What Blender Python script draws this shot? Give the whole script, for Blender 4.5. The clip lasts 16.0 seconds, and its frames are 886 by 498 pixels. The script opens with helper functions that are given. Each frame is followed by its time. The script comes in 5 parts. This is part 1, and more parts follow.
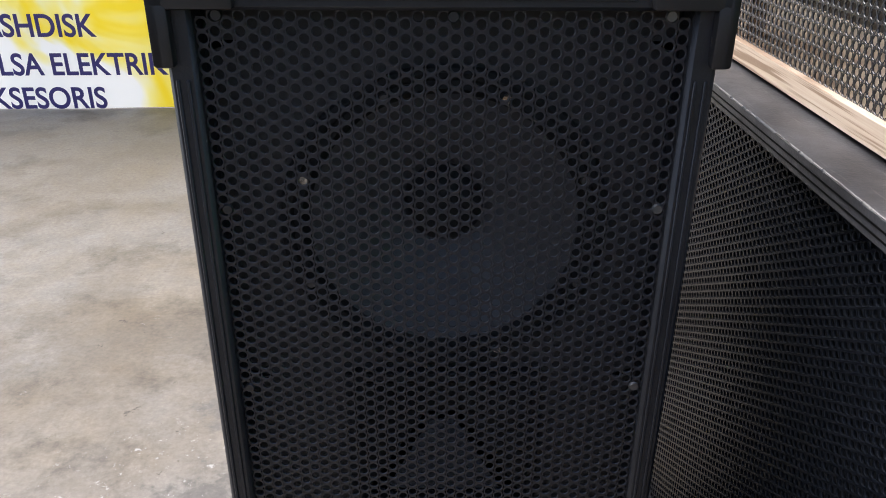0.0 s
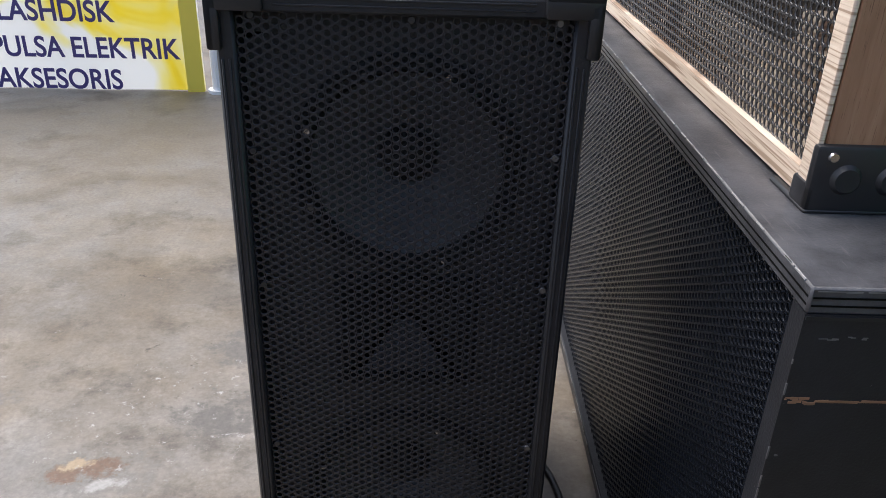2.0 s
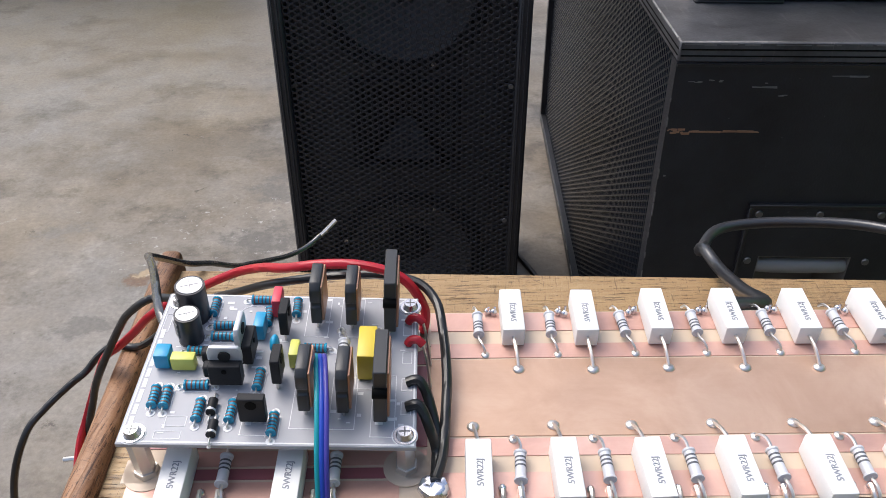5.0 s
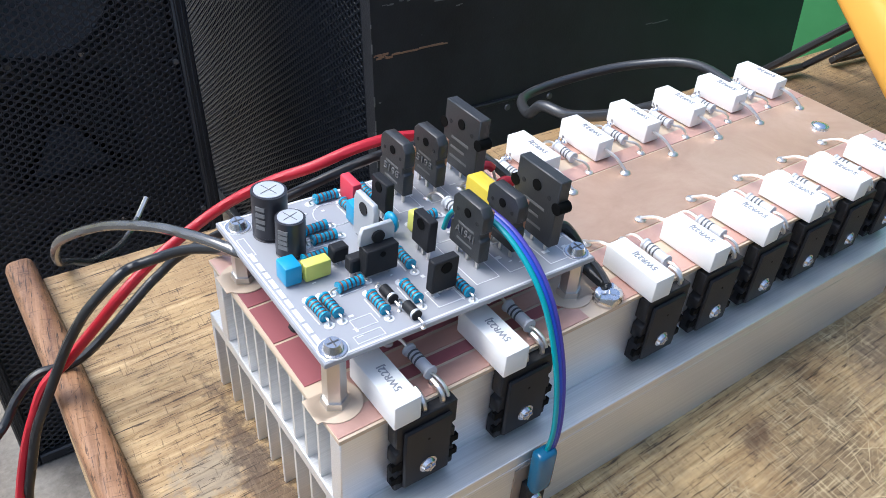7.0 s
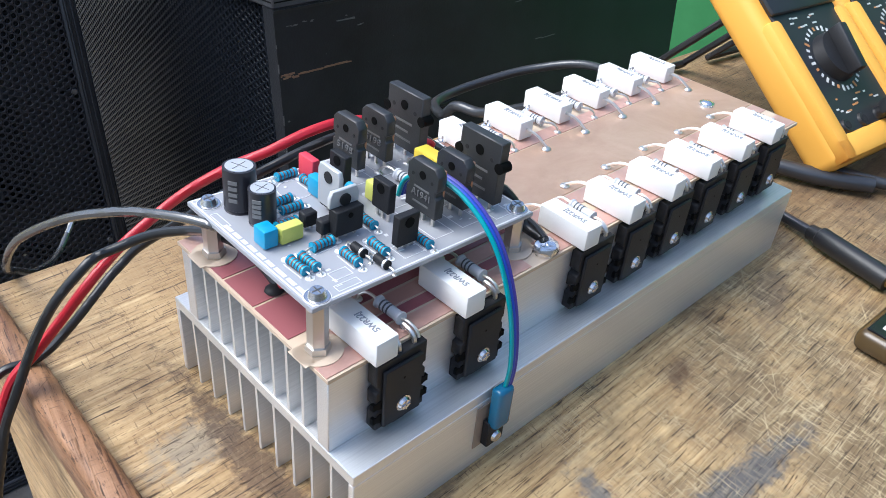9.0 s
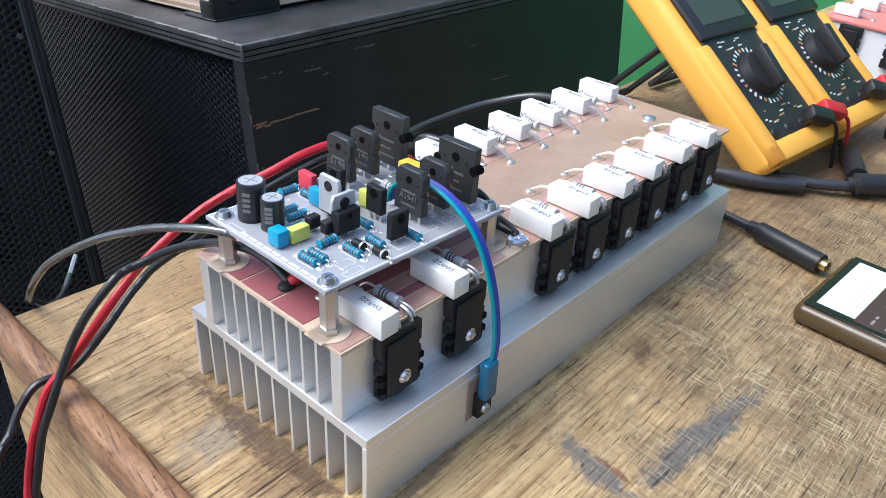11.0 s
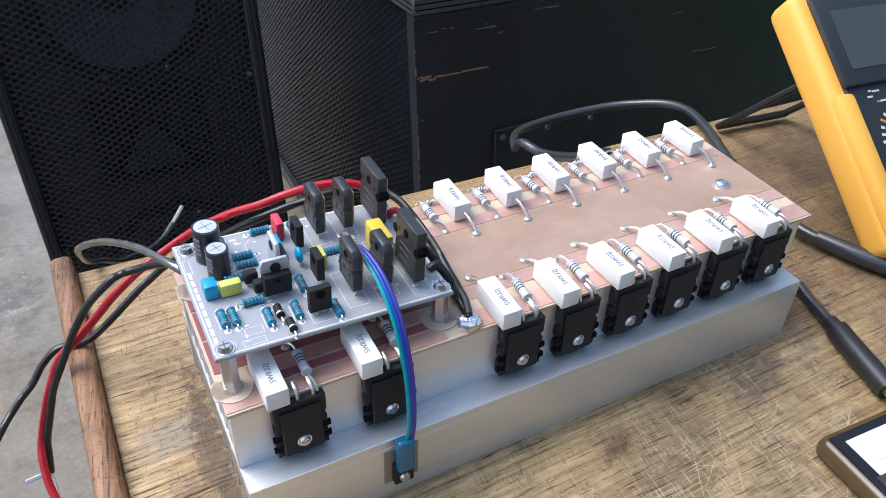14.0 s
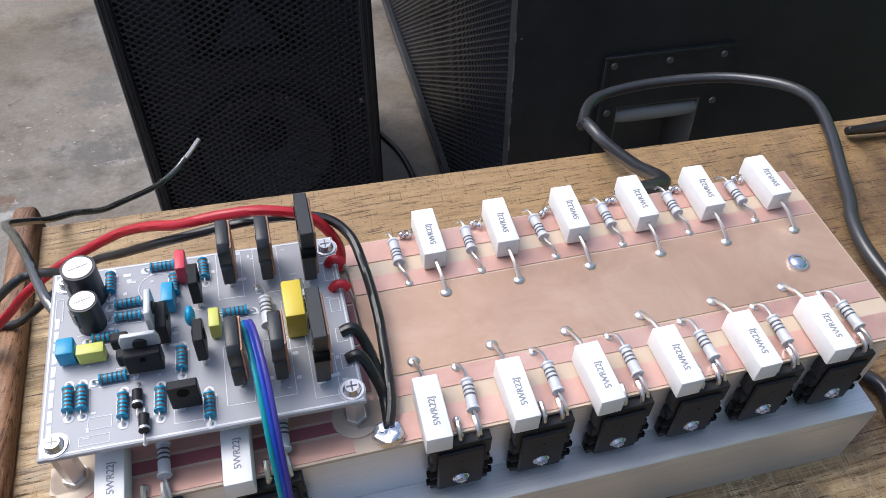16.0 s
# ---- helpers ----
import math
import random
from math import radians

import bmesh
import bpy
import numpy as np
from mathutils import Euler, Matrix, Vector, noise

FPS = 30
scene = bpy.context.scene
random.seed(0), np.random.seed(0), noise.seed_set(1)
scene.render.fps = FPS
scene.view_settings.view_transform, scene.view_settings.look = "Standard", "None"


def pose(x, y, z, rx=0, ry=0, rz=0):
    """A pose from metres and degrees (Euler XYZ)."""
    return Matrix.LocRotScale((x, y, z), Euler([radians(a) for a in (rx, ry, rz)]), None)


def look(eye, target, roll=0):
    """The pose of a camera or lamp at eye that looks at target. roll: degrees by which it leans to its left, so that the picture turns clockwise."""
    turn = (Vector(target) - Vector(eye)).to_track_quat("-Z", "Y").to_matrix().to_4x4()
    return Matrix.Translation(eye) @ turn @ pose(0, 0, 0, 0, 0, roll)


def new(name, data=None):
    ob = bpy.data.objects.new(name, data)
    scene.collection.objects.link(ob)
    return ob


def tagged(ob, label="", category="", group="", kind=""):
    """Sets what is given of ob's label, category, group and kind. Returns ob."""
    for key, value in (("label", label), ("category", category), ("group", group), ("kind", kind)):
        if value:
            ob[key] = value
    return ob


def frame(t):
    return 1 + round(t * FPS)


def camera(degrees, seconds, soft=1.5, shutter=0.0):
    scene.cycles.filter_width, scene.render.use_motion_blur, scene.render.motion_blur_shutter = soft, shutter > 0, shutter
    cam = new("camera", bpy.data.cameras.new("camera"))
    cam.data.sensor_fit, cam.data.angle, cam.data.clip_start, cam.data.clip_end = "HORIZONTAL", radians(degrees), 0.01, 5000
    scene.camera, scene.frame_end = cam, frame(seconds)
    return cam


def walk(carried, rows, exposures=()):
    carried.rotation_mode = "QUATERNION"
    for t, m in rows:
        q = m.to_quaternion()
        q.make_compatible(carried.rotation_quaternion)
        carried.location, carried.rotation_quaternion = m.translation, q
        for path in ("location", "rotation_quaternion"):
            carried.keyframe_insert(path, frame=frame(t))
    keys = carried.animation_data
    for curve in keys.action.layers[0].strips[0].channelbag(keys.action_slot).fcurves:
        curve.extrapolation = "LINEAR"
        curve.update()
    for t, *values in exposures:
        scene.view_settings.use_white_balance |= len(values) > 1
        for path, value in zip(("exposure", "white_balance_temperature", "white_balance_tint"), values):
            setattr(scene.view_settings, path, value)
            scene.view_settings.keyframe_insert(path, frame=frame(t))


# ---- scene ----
cam = camera(58.51, 16.0, soft=0.9)
PATH = [
    (0, (0.0350, 0.2817, 0.7575), (0.0776, 1.1786, 0.3172), 0.34),
    (0.5, (0.0380, 0.2603, 0.7602), (0.0809, 1.1573, 0.3203), 0.51),
    (1, (0.0383, 0.2017, 0.7848), (0.0810, 1.0989, 0.3451), 0.76),
    (1.5, (0.0438, 0.1414, 0.7972), (0.0869, 1.0368, 0.3540), 1.31),
    (2, (0.0583, 0.0888, 0.7988), (0.1024, 0.9819, 0.3512), 1.84),
    (2.5, (0.0706, 0.0424, 0.8046), (0.1116, 0.9315, 0.3486), 1.69),
    (3, (0.0767, -0.0060, 0.8008), (0.1105, 0.8786, 0.3356), 1.79),
    (3.5, (0.0832, -0.0528, 0.8036), (0.1053, 0.8229, 0.3211), 2.04),
    (4, (0.0858, -0.0947, 0.8134), (0.0993, 0.7607, 0.2956), 2.12),
    (4.5, (0.0903, -0.1340, 0.8105), (0.0971, 0.7063, 0.2685), 1.53),
    (5, (0.0886, -0.1549, 0.7958), (0.0997, 0.6797, 0.2451), -0.06),
    (5.2, (0.0811, -0.1571, 0.7879), (0.1181, 0.6760, 0.2360), -0.81),
    (7.3, (-0.0661, -0.1225, 0.7460), (0.4600, 0.5323, 0.2033), 0.93),
    (7.5, (-0.0702, -0.1256, 0.7449), (0.4736, 0.5178, 0.2061), 1.38),
    (8, (-0.0758, -0.1331, 0.7469), (0.4776, 0.5002, 0.2059), 1.55),
    (8.2, (-0.0733, -0.1326, 0.7438), (0.4867, 0.4968, 0.2051), 1.60),
    (10.3, (-0.1143, -0.1565, 0.7475), (0.5166, 0.4569, 0.2723), -1.69),
    (10.5, (-0.1151, -0.1588, 0.7472), (0.5199, 0.4540, 0.2768), -1.73),
    (11, (-0.1186, -0.1623, 0.7476), (0.5235, 0.4480, 0.2835), -1.64),
    (11.5, (-0.1208, -0.1629, 0.7455), (0.5299, 0.4428, 0.2875), -1.43),
    (12, (-0.1196, -0.1671, 0.7454), (0.5339, 0.4377, 0.2903), -1.32),
    (12.5, (-0.1063, -0.1748, 0.7484), (0.5437, 0.4330, 0.2922), -1.25),
    (13, (-0.0788, -0.1774, 0.7602), (0.5289, 0.4596, 0.2859), -0.61),
    (13.5, (-0.0493, -0.1849, 0.7814), (0.4530, 0.5098, 0.2665), 0.09),
    (14, (-0.0184, -0.1979, 0.7930), (0.3526, 0.5480, 0.2399), -1.14),
    (14.5, (0.0040, -0.1940, 0.8004), (0.3124, 0.5583, 0.2183), 0.06),
    (15, (0.0246, -0.1675, 0.8000), (0.2532, 0.5908, 0.1895), 0.17),
    (15.5, (0.0496, -0.1325, 0.7963), (0.2357, 0.5990, 0.1404), -0.10),
    (16, (0.0723, -0.1302, 0.8040), (0.2492, 0.5769, 0.1193), -0.22),
]
walk(cam, [(t, look(eye, target, roll)) for t, eye, target, roll in PATH],
     [(0.0, 1.12, 6350, 10), (0.5, 1.06, 6350, 10), (1.0, 0.96, 6300, 10), (1.5, 0.86, 6300, 10), (2.0, 0.88, 6250, 10), (2.5, 1.00, 6350, 10), (3.5, 1.08, 6350, 10), (4.0, 0.90, 6350, 10), (5.0, 0.62, 6350, 10), (5.2, 0.62, 6300, 10), (7.3, 0.95, 5800, 6), (11.0, 0.88, 5720, 5), (12.5, 0.82, 5720, 5), (13.5, 0.76, 5720, 6), (14.5, 0.84, 5850, 7), (15.0, 0.88, 5950, 9), (15.5, 0.82, 5950, 10), (16.0, 0.50, 6050, 10)])

# ---- light ----
world = bpy.data.worlds.new("sky")
scene.world = world
world.use_nodes = True
wn = world.node_tree
sky = wn.nodes.new("ShaderNodeTexSky")
sky.sky_type, sky.sun_disc = "NISHITA", False
sky.sun_elevation, sky.sun_rotation = radians(60), radians(-56)
sky.air_density, sky.dust_density = 1.0, 4.0
wn.links.new(sky.outputs[0], wn.nodes["Background"].inputs[0])
wn.nodes["Background"].inputs[1].default_value = 0.14
sun = new("sun", bpy.data.lights.new("sun", "SUN"))
sun.data.energy, sun.data.angle, sun.data.color = 1.5, radians(40), (1.0, 0.97, 0.93)
sun.matrix_world = look((-1.5, 1.0, 3.15), (0, 0, 0))


# ---- materials ----
def mat(name, color, rough=0.5, metal=0.0, spec=0.5):
    m = bpy.data.materials.new(name)
    m.use_nodes = True
    b = m.node_tree.nodes["Principled BSDF"]
    b.inputs["Base Color"].default_value = (*color, 1)
    b.inputs["Roughness"].default_value = rough
    b.inputs["Metallic"].default_value = metal
    b.inputs["Specular IOR Level"].default_value = spec
    return m


def nd(m, kind, **values):
    n = m.node_tree.nodes.new(kind)
    for key, value in values.items():
        if key in n.inputs:
            n.inputs[key].default_value = value
    return n


def tie(m, a, b):
    m.node_tree.links.new(a, b)


def ramp(m, fac, stops):
    r = m.node_tree.nodes.new("ShaderNodeValToRGB")
    els = r.color_ramp.elements
    while len(els) < len(stops):
        els.new(0.5)
    for e, (p, c) in zip(els, stops):
        e.position, e.color = p, (*c, 1)
    tie(m, fac, r.inputs[0])
    return r.outputs[0]


def mixed(m, fac, a, b, how="MIX"):
    x = m.node_tree.nodes.new("ShaderNodeMix")
    x.data_type, x.blend_type = "RGBA", how
    for sock, v in ((x.inputs[0], fac), (x.inputs[6], a), (x.inputs[7], b)):
        if hasattr(v, "is_output"):
            tie(m, v, sock)
        else:
            sock.default_value = v if not isinstance(v, tuple) else (*v, 1)
    return x.outputs[2]


def coords(m, scale=(1, 1, 1), turn=(0, 0, 0), own=True):
    c = m.node_tree.nodes.new("ShaderNodeTexCoord")
    p = m.node_tree.nodes.new("ShaderNodeMapping")
    p.inputs["Scale"].default_value, p.inputs["Rotation"].default_value = scale, turn
    tie(m, c.outputs["Object"], p.inputs[0])
    return p.outputs[0]


def noise_of(m, vec, scale, detail=4, rough=0.55, distort=0.0):
    n = nd(m, "ShaderNodeTexNoise", Scale=scale, Detail=detail, Roughness=rough, Distortion=distort)
    tie(m, vec, n.inputs["Vector"])
    return n.outputs["Fac"]


def bump(m, height, strength, dist=0.001):
    b = nd(m, "ShaderNodeBump", Strength=strength, Distance=dist)
    tie(m, height, b.inputs["Height"])
    tie(m, b.outputs[0], m.node_tree.nodes["Principled BSDF"].inputs["Normal"])


def base(m, out, slot="Base Color"):
    tie(m, out, m.node_tree.nodes["Principled BSDF"].inputs[slot])


def rough_of(m, fac, lo, hi):
    r = nd(m, "ShaderNodeMapRange")
    r.inputs["To Min"].default_value, r.inputs["To Max"].default_value = lo, hi
    tie(m, fac, r.inputs["Value"])
    base(m, r.outputs[0], "Roughness")


def concrete():
    m = mat("concrete", (0.3, 0.28, 0.25), 0.55)
    v = coords(m)
    mid = noise_of(m, v, 8, 13, 0.76)
    col = ramp(m, mid, [(0.32, (0.100, 0.091, 0.079)), (0.43, (0.168, 0.154, 0.136)), (0.55, (0.203, 0.190, 0.171)), (0.68, (0.252, 0.241, 0.224))])
    warm = ramp(m, noise_of(m, v, 1.3, 6, 0.6), [(0.40, (0.95, 0.84, 0.70)), (0.56, (1.0, 1.0, 1.02))])
    col = mixed(m, 1.0, col, warm, "MULTIPLY")
    damp = ramp(m, noise_of(m, v, 4.5, 9, 0.72), [(0.36, (0.50, 0.475, 0.44)), (0.47, (1, 1, 1))])
    col = mixed(m, 0.9, col, damp, "MULTIPLY")
    smear = ramp(m, noise_of(m, coords(m, (1, 1, 1), (0, 0, 0.9)), 1.9, 10, 0.66, 0.6), [(0.42, (0.74, 0.69, 0.62)), (0.50, (1, 1, 1)), (0.60, (1.10, 1.10, 1.10))])
    col = mixed(m, 0.85, col, smear, "MULTIPLY")
    spots = ramp(m, noise_of(m, coords(m, (1, 1.0, 1), (0, 0, 0.4)), 24, 6, 0.7), [(0.31, (0.30, 0.28, 0.26)), (0.36, (1, 1, 1))])
    col = mixed(m, 0.8, col, spots, "MULTIPLY")
    chalk = ramp(m, noise_of(m, v, 17, 9, 0.78), [(0.63, (0, 0, 0)), (0.68, (0.5, 0.5, 0.5))])
    col = mixed(m, chalk, col, (0.36, 0.36, 0.35))
    # a beige stretch towards the banner
    col = mixed(m, scaled(m, blot(m, -0.75, 2.35, 0.1, 1.0, 0.75, 0.5, 6, 0.6), 0.42), col, (0.250, 0.205, 0.152))
    # flaking patches beside the tall loudspeaker
    for x, y, lx, ly, tone, k in ((-0.385, 0.955, 0.105, 0.062, (0.150, 0.140, 0.125), 0.75), (-0.392, 0.968, 0.058, 0.026, (0.135, 0.078, 0.046), 0.95), (-0.412, 0.982, 0.020, 0.012, (0.33, 0.25, 0.155), 0.95), (-0.365, 0.940, 0.036, 0.014, (0.34, 0.33, 0.31), 0.85), (-0.225, 1.09, 0.085, 0.060, (0.105, 0.095, 0.085), 0.85), (-0.265, 0.865, 0.075, 0.040, (0.110, 0.100, 0.090), 0.8), (-0.475, 0.835, 0.050, 0.030, (0.105, 0.096, 0.088), 0.7), (-0.235, 1.275, 0.060, 0.070, (0.115, 0.105, 0.095), 0.75), (-0.62, 1.12, 0.06, 0.03, (0.14, 0.13, 0.12), 0.6), (0.235, 0.785, 0.022, 0.018, (0.150, 0.085, 0.055), 0.8)):
        col = mixed(m, scaled(m, blot(m, x, y, 0.2, lx, ly, 0.9, 22, 0.55), k), col, tone)
    flake = ramp(m, noise_of(m, v, 55, 7, 0.75), [(0.60, (0, 0, 0)), (0.64, (0.7, 0.7, 0.7))])
    near = blot(m, -0.30, 1.10, 0.3, 0.24, 0.20, 0.4, 10, 0.5)
    col = mixed(m, scaled(m, near, flake), col, (0.42, 0.41, 0.39))
    grit = ramp(m, noise_of(m, v, 120, 6, 0.7), [(0.3, (0.76, 0.76, 0.76)), (0.7, (1.18, 1.18, 1.18))])
    base(m, mixed(m, 0.9, col, grit, "MULTIPLY"))
    rough_of(m, mid, 0.40, 0.75)
    bump(m, mid, 0.25, 0.003)
    return m


def black_coat(name="black_coat", dust_sheen=0.0):
    m = mat(name, (0.016, 0.016, 0.018), 0.5)
    v = coords(m)
    col = ramp(m, noise_of(m, v, 9, 6, 0.7), [(0.3, (0.013, 0.0135, 0.016)), (0.7, (0.030, 0.031, 0.036))])
    if dust_sheen:
        # grey film: dust, and the sky's sheen on the top put into the colour
        film_ = ramp(m, noise_of(m, v, 16, 9, 0.75), [(0.38, (dust_sheen * 0.2,) * 3), (0.62, (dust_sheen,) * 3)])
        col = mixed(m, film_, col, (0.33, 0.33, 0.35))
        rub = ramp(m, noise_of(m, coords(m, (40, 3, 3), (0, 0, 0)), 6, 6, 0.7), [(0.60, (0, 0, 0)), (0.66, (0.35, 0.35, 0.35))])
        col = mixed(m, rub, col, (0.20, 0.19, 0.19))
    nick = ramp(m, noise_of(m, v, 120, 4, 0.7), [(0.70, (0, 0, 0)), (0.74, (0.5, 0.5, 0.5))])
    base(m, mixed(m, nick, col, (0.20, 0.19, 0.18)))
    m.node_tree.nodes["Principled BSDF"].inputs["Specular IOR Level"].default_value = 0.5 if dust_sheen else 0.36
    rough_of(m, noise_of(m, v, 14, 5), 0.25, 0.5)
    bump(m, noise_of(m, v, 500, 2), 0.35, 0.0008)
    return m


def plywood():
    m = mat("plywood_edge", (0.6, 0.45, 0.3), 0.6)
    v = coords(m, (1, 1, 1))
    w = nd(m, "ShaderNodeTexNoise", Scale=3.0, Detail=3.0)
    tie(m, coords(m, (2, 2, 130)), w.inputs["Vector"])
    col = ramp(m, w.outputs["Fac"], [(0.4, (0.36, 0.25, 0.17)), (0.48, (0.66, 0.53, 0.41)), (0.7, (0.76, 0.66, 0.54))])
    base(m, col)
    bump(m, noise_of(m, v, 250, 3), 0.3)
    return m


def veneer():
    m = mat("brown_veneer", (0.33, 0.18, 0.10), 0.5)
    g = noise_of(m, coords(m, (12, 12, 1)), 9, 7, 0.65, 0.4)
    col = ramp(m, g, [(0.3, (0.30, 0.150, 0.085)), (0.52, (0.385, 0.205, 0.122)), (0.75, (0.46, 0.265, 0.165))])
    slow = ramp(m, noise_of(m, coords(m), 6, 5, 0.6), [(0.35, (0.80, 0.78, 0.76)), (0.65, (1.10, 1.08, 1.06))])
    col = mixed(m, 0.9, col, slow, "MULTIPLY")
    pore = ramp(m, noise_of(m, coords(m, (30, 30, 1)), 32, 3, 0.6), [(0.33, (0.35, 0.30, 0.27)), (0.39, (1, 1, 1))])
    col = mixed(m, 0.8, col, pore, "MULTIPLY")
    peel = ramp(m, noise_of(m, coords(m, (1.6, 1.6, 1)), 11, 6, 0.7, 0.8), [(0.64, (0, 0, 0)), (0.665, (1, 1, 1))])
    base(m, mixed(m, peel, col, (0.50, 0.345, 0.215)))
    bump(m, g, 0.15, 0.0008)
    return m


def blot(m, x, y, angle, lx, ly, wobble=0.5, scale=60.0, edge=0.5):
    """A mask of one ragged stain, lx by ly in half size, at x, y of the thing."""
    c = m.node_tree.nodes.new("ShaderNodeTexCoord")
    p = m.node_tree.nodes.new("ShaderNodeMapping")
    p.vector_type = "TEXTURE"
    p.inputs["Location"].default_value, p.inputs["Rotation"].default_value, p.inputs["Scale"].default_value = (x, y, 0), (0, 0, angle), (lx, ly, 10)
    tie(m, c.outputs["Object"], p.inputs[0])
    d = m.node_tree.nodes.new("ShaderNodeVectorMath")
    d.operation = "LENGTH"
    tie(m, p.outputs[0], d.inputs[0])
    n = noise_of(m, c.outputs["Object"], scale, 7, 0.75)
    k = nd(m, "ShaderNodeMath")
    k.operation = "MULTIPLY_ADD"
    tie(m, n, k.inputs[0])
    k.inputs[1].default_value = wobble * 5
    tie(m, d.outputs["Value"], k.inputs[2])
    return falloff(m, k.outputs[0], 1 + wobble * 2.5 - edge, 1 + wobble * 2.5)


def falloff(m, value, near, far):
    r = nd(m, "ShaderNodeMapRange")
    r.inputs["From Min"].default_value, r.inputs["From Max"].default_value = near, far
    r.inputs["To Min"].default_value, r.inputs["To Max"].default_value = 1.0, 0.0
    tie(m, value, r.inputs["Value"])
    return r.outputs[0]


def scaled(m, value, k):
    x = nd(m, "ShaderNodeMath")
    x.operation = "MULTIPLY"
    tie(m, value, x.inputs[0])
    if hasattr(k, "is_output"):
        tie(m, k, x.inputs[1])
    else:
        x.inputs[1].default_value = k
    return x.outputs[0]


def desk_wood(name, turn=0.0, dark=1.0, red=1.0, marks=False, pale=1.0):
    m = mat(name, (0.4, 0.25, 0.12), 0.4)
    o = coords(m)

    def lay(sx, sy, angle=0.0, detail=5, rough=0.65, distort=0.0):
        c = m.node_tree.nodes.new("ShaderNodeTexCoord")
        p = m.node_tree.nodes.new("ShaderNodeMapping")
        p.vector_type = "TEXTURE"
        p.inputs["Rotation"].default_value, p.inputs["Scale"].default_value = (0, 0, turn + angle), (1 / sx, 1 / sy, 1 / sy)
        tie(m, c.outputs["Object"], p.inputs[0])
        return noise_of(m, p.outputs[0], 1.0, detail, rough, distort)

    def tint(r, g, b):
        return (r * dark * 1.07, g * dark / red * 1.05, b * dark / red * 0.91)

    col = ramp(m, lay(10, 380, 0.02), [(0.33, tint(0.195, 0.115, 0.056)), (0.44, tint(0.350, 0.240, 0.132)), (0.56, tint(0.445, 0.322, 0.190)), (0.69, tint(0.55, 0.425, 0.280))])
    soft = ramp(m, noise_of(m, o, 13, 7, 0.7), [(0.35, (0.38, 0.29, 0.21)), (0.43, (0.80, 0.73, 0.66)), (0.52, (1.10, 1.06, 1.00)), (0.62, (1.20, 1.17, 1.10))])
    col = mixed(m, 0.9, col, soft, "MULTIPLY")
    weave = 0.25 * pale
    if marks:
        # a darker scratched front, dark varnish towards the far side, and old spills
        front_ = blot(m, 0.20, -0.225, 0.0, 0.24, 0.245, 0.35, 22, 0.35)
        col = mixed(m, scaled(m, blot(m, 0.22, 0.155, 0.0, 0.34, 0.095, 0.35, 30, 0.5), 0.78), col, (0.290, 0.178, 0.078))
        # a darker patch to the right of the amplifier
        col = mixed(m, scaled(m, blot(m, 0.42, 0.03, -0.1, 0.22, 0.165, 0.4, 24, 0.6), 0.86), col, (0.098, 0.056, 0.032))
        # darker tone over the front, where the pale scratches also get denser
        col = mixed(m, scaled(m, front_, 0.72), col, (0.105, 0.072, 0.040))
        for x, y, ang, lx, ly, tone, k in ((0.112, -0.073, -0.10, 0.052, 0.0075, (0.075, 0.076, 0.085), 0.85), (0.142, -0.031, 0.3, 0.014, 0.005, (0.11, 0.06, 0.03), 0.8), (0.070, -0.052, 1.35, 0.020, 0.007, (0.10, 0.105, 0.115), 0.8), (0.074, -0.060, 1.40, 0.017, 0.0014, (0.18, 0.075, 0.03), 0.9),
                                           # two long strips in this row run dark along the heatsink's foot
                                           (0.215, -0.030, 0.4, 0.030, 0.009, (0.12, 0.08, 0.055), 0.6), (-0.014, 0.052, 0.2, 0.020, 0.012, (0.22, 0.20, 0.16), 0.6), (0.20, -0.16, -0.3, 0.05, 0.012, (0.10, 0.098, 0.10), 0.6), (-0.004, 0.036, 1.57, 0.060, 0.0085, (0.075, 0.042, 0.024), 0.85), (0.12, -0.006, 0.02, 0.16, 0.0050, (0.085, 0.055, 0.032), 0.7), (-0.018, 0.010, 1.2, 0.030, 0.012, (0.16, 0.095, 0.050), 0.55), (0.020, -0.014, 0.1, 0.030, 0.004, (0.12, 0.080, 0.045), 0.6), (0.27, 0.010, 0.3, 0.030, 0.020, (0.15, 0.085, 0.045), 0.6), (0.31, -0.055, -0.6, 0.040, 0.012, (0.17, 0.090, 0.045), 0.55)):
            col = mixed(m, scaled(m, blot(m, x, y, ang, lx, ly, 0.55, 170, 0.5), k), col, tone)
        up = nd(m, "ShaderNodeMath")
        up.operation = "MULTIPLY_ADD"
        tie(m, front_, up.inputs[0])
        up.inputs[1].default_value, up.inputs[2].default_value = 0.66, 0.12
        tufts = ramp(m, noise_of(m, o, 34, 6, 0.7), [(0.40, (0.25, 0.25, 0.25)), (0.56, (1, 1, 1))])
        weave = scaled(m, up.outputs[0], tufts)
    # pale scratches in several directions
    for angle, sx, sy, lo, k in ((1.48, 60, 1250, 0.545, 0.60), (0.04, 70, 1400, 0.55, 0.6), (1.75, 50, 1300, 0.60, 0.7), (0.62, 15, 900, 0.635, 0.8), (-0.50, 14, 950, 0.64, 0.8), (1.05, 16, 850, 0.64, 0.8), (-0.95, 15, 900, 0.65, 0.8)):
        s = ramp(m, lay(sx, sy, angle, 3, 0.6), [(lo, (0, 0, 0)), (lo + 0.05, (k, k, k))])
        col = mixed(m, scaled(m, s, weave), col, tint(0.60, 0.49, 0.335))
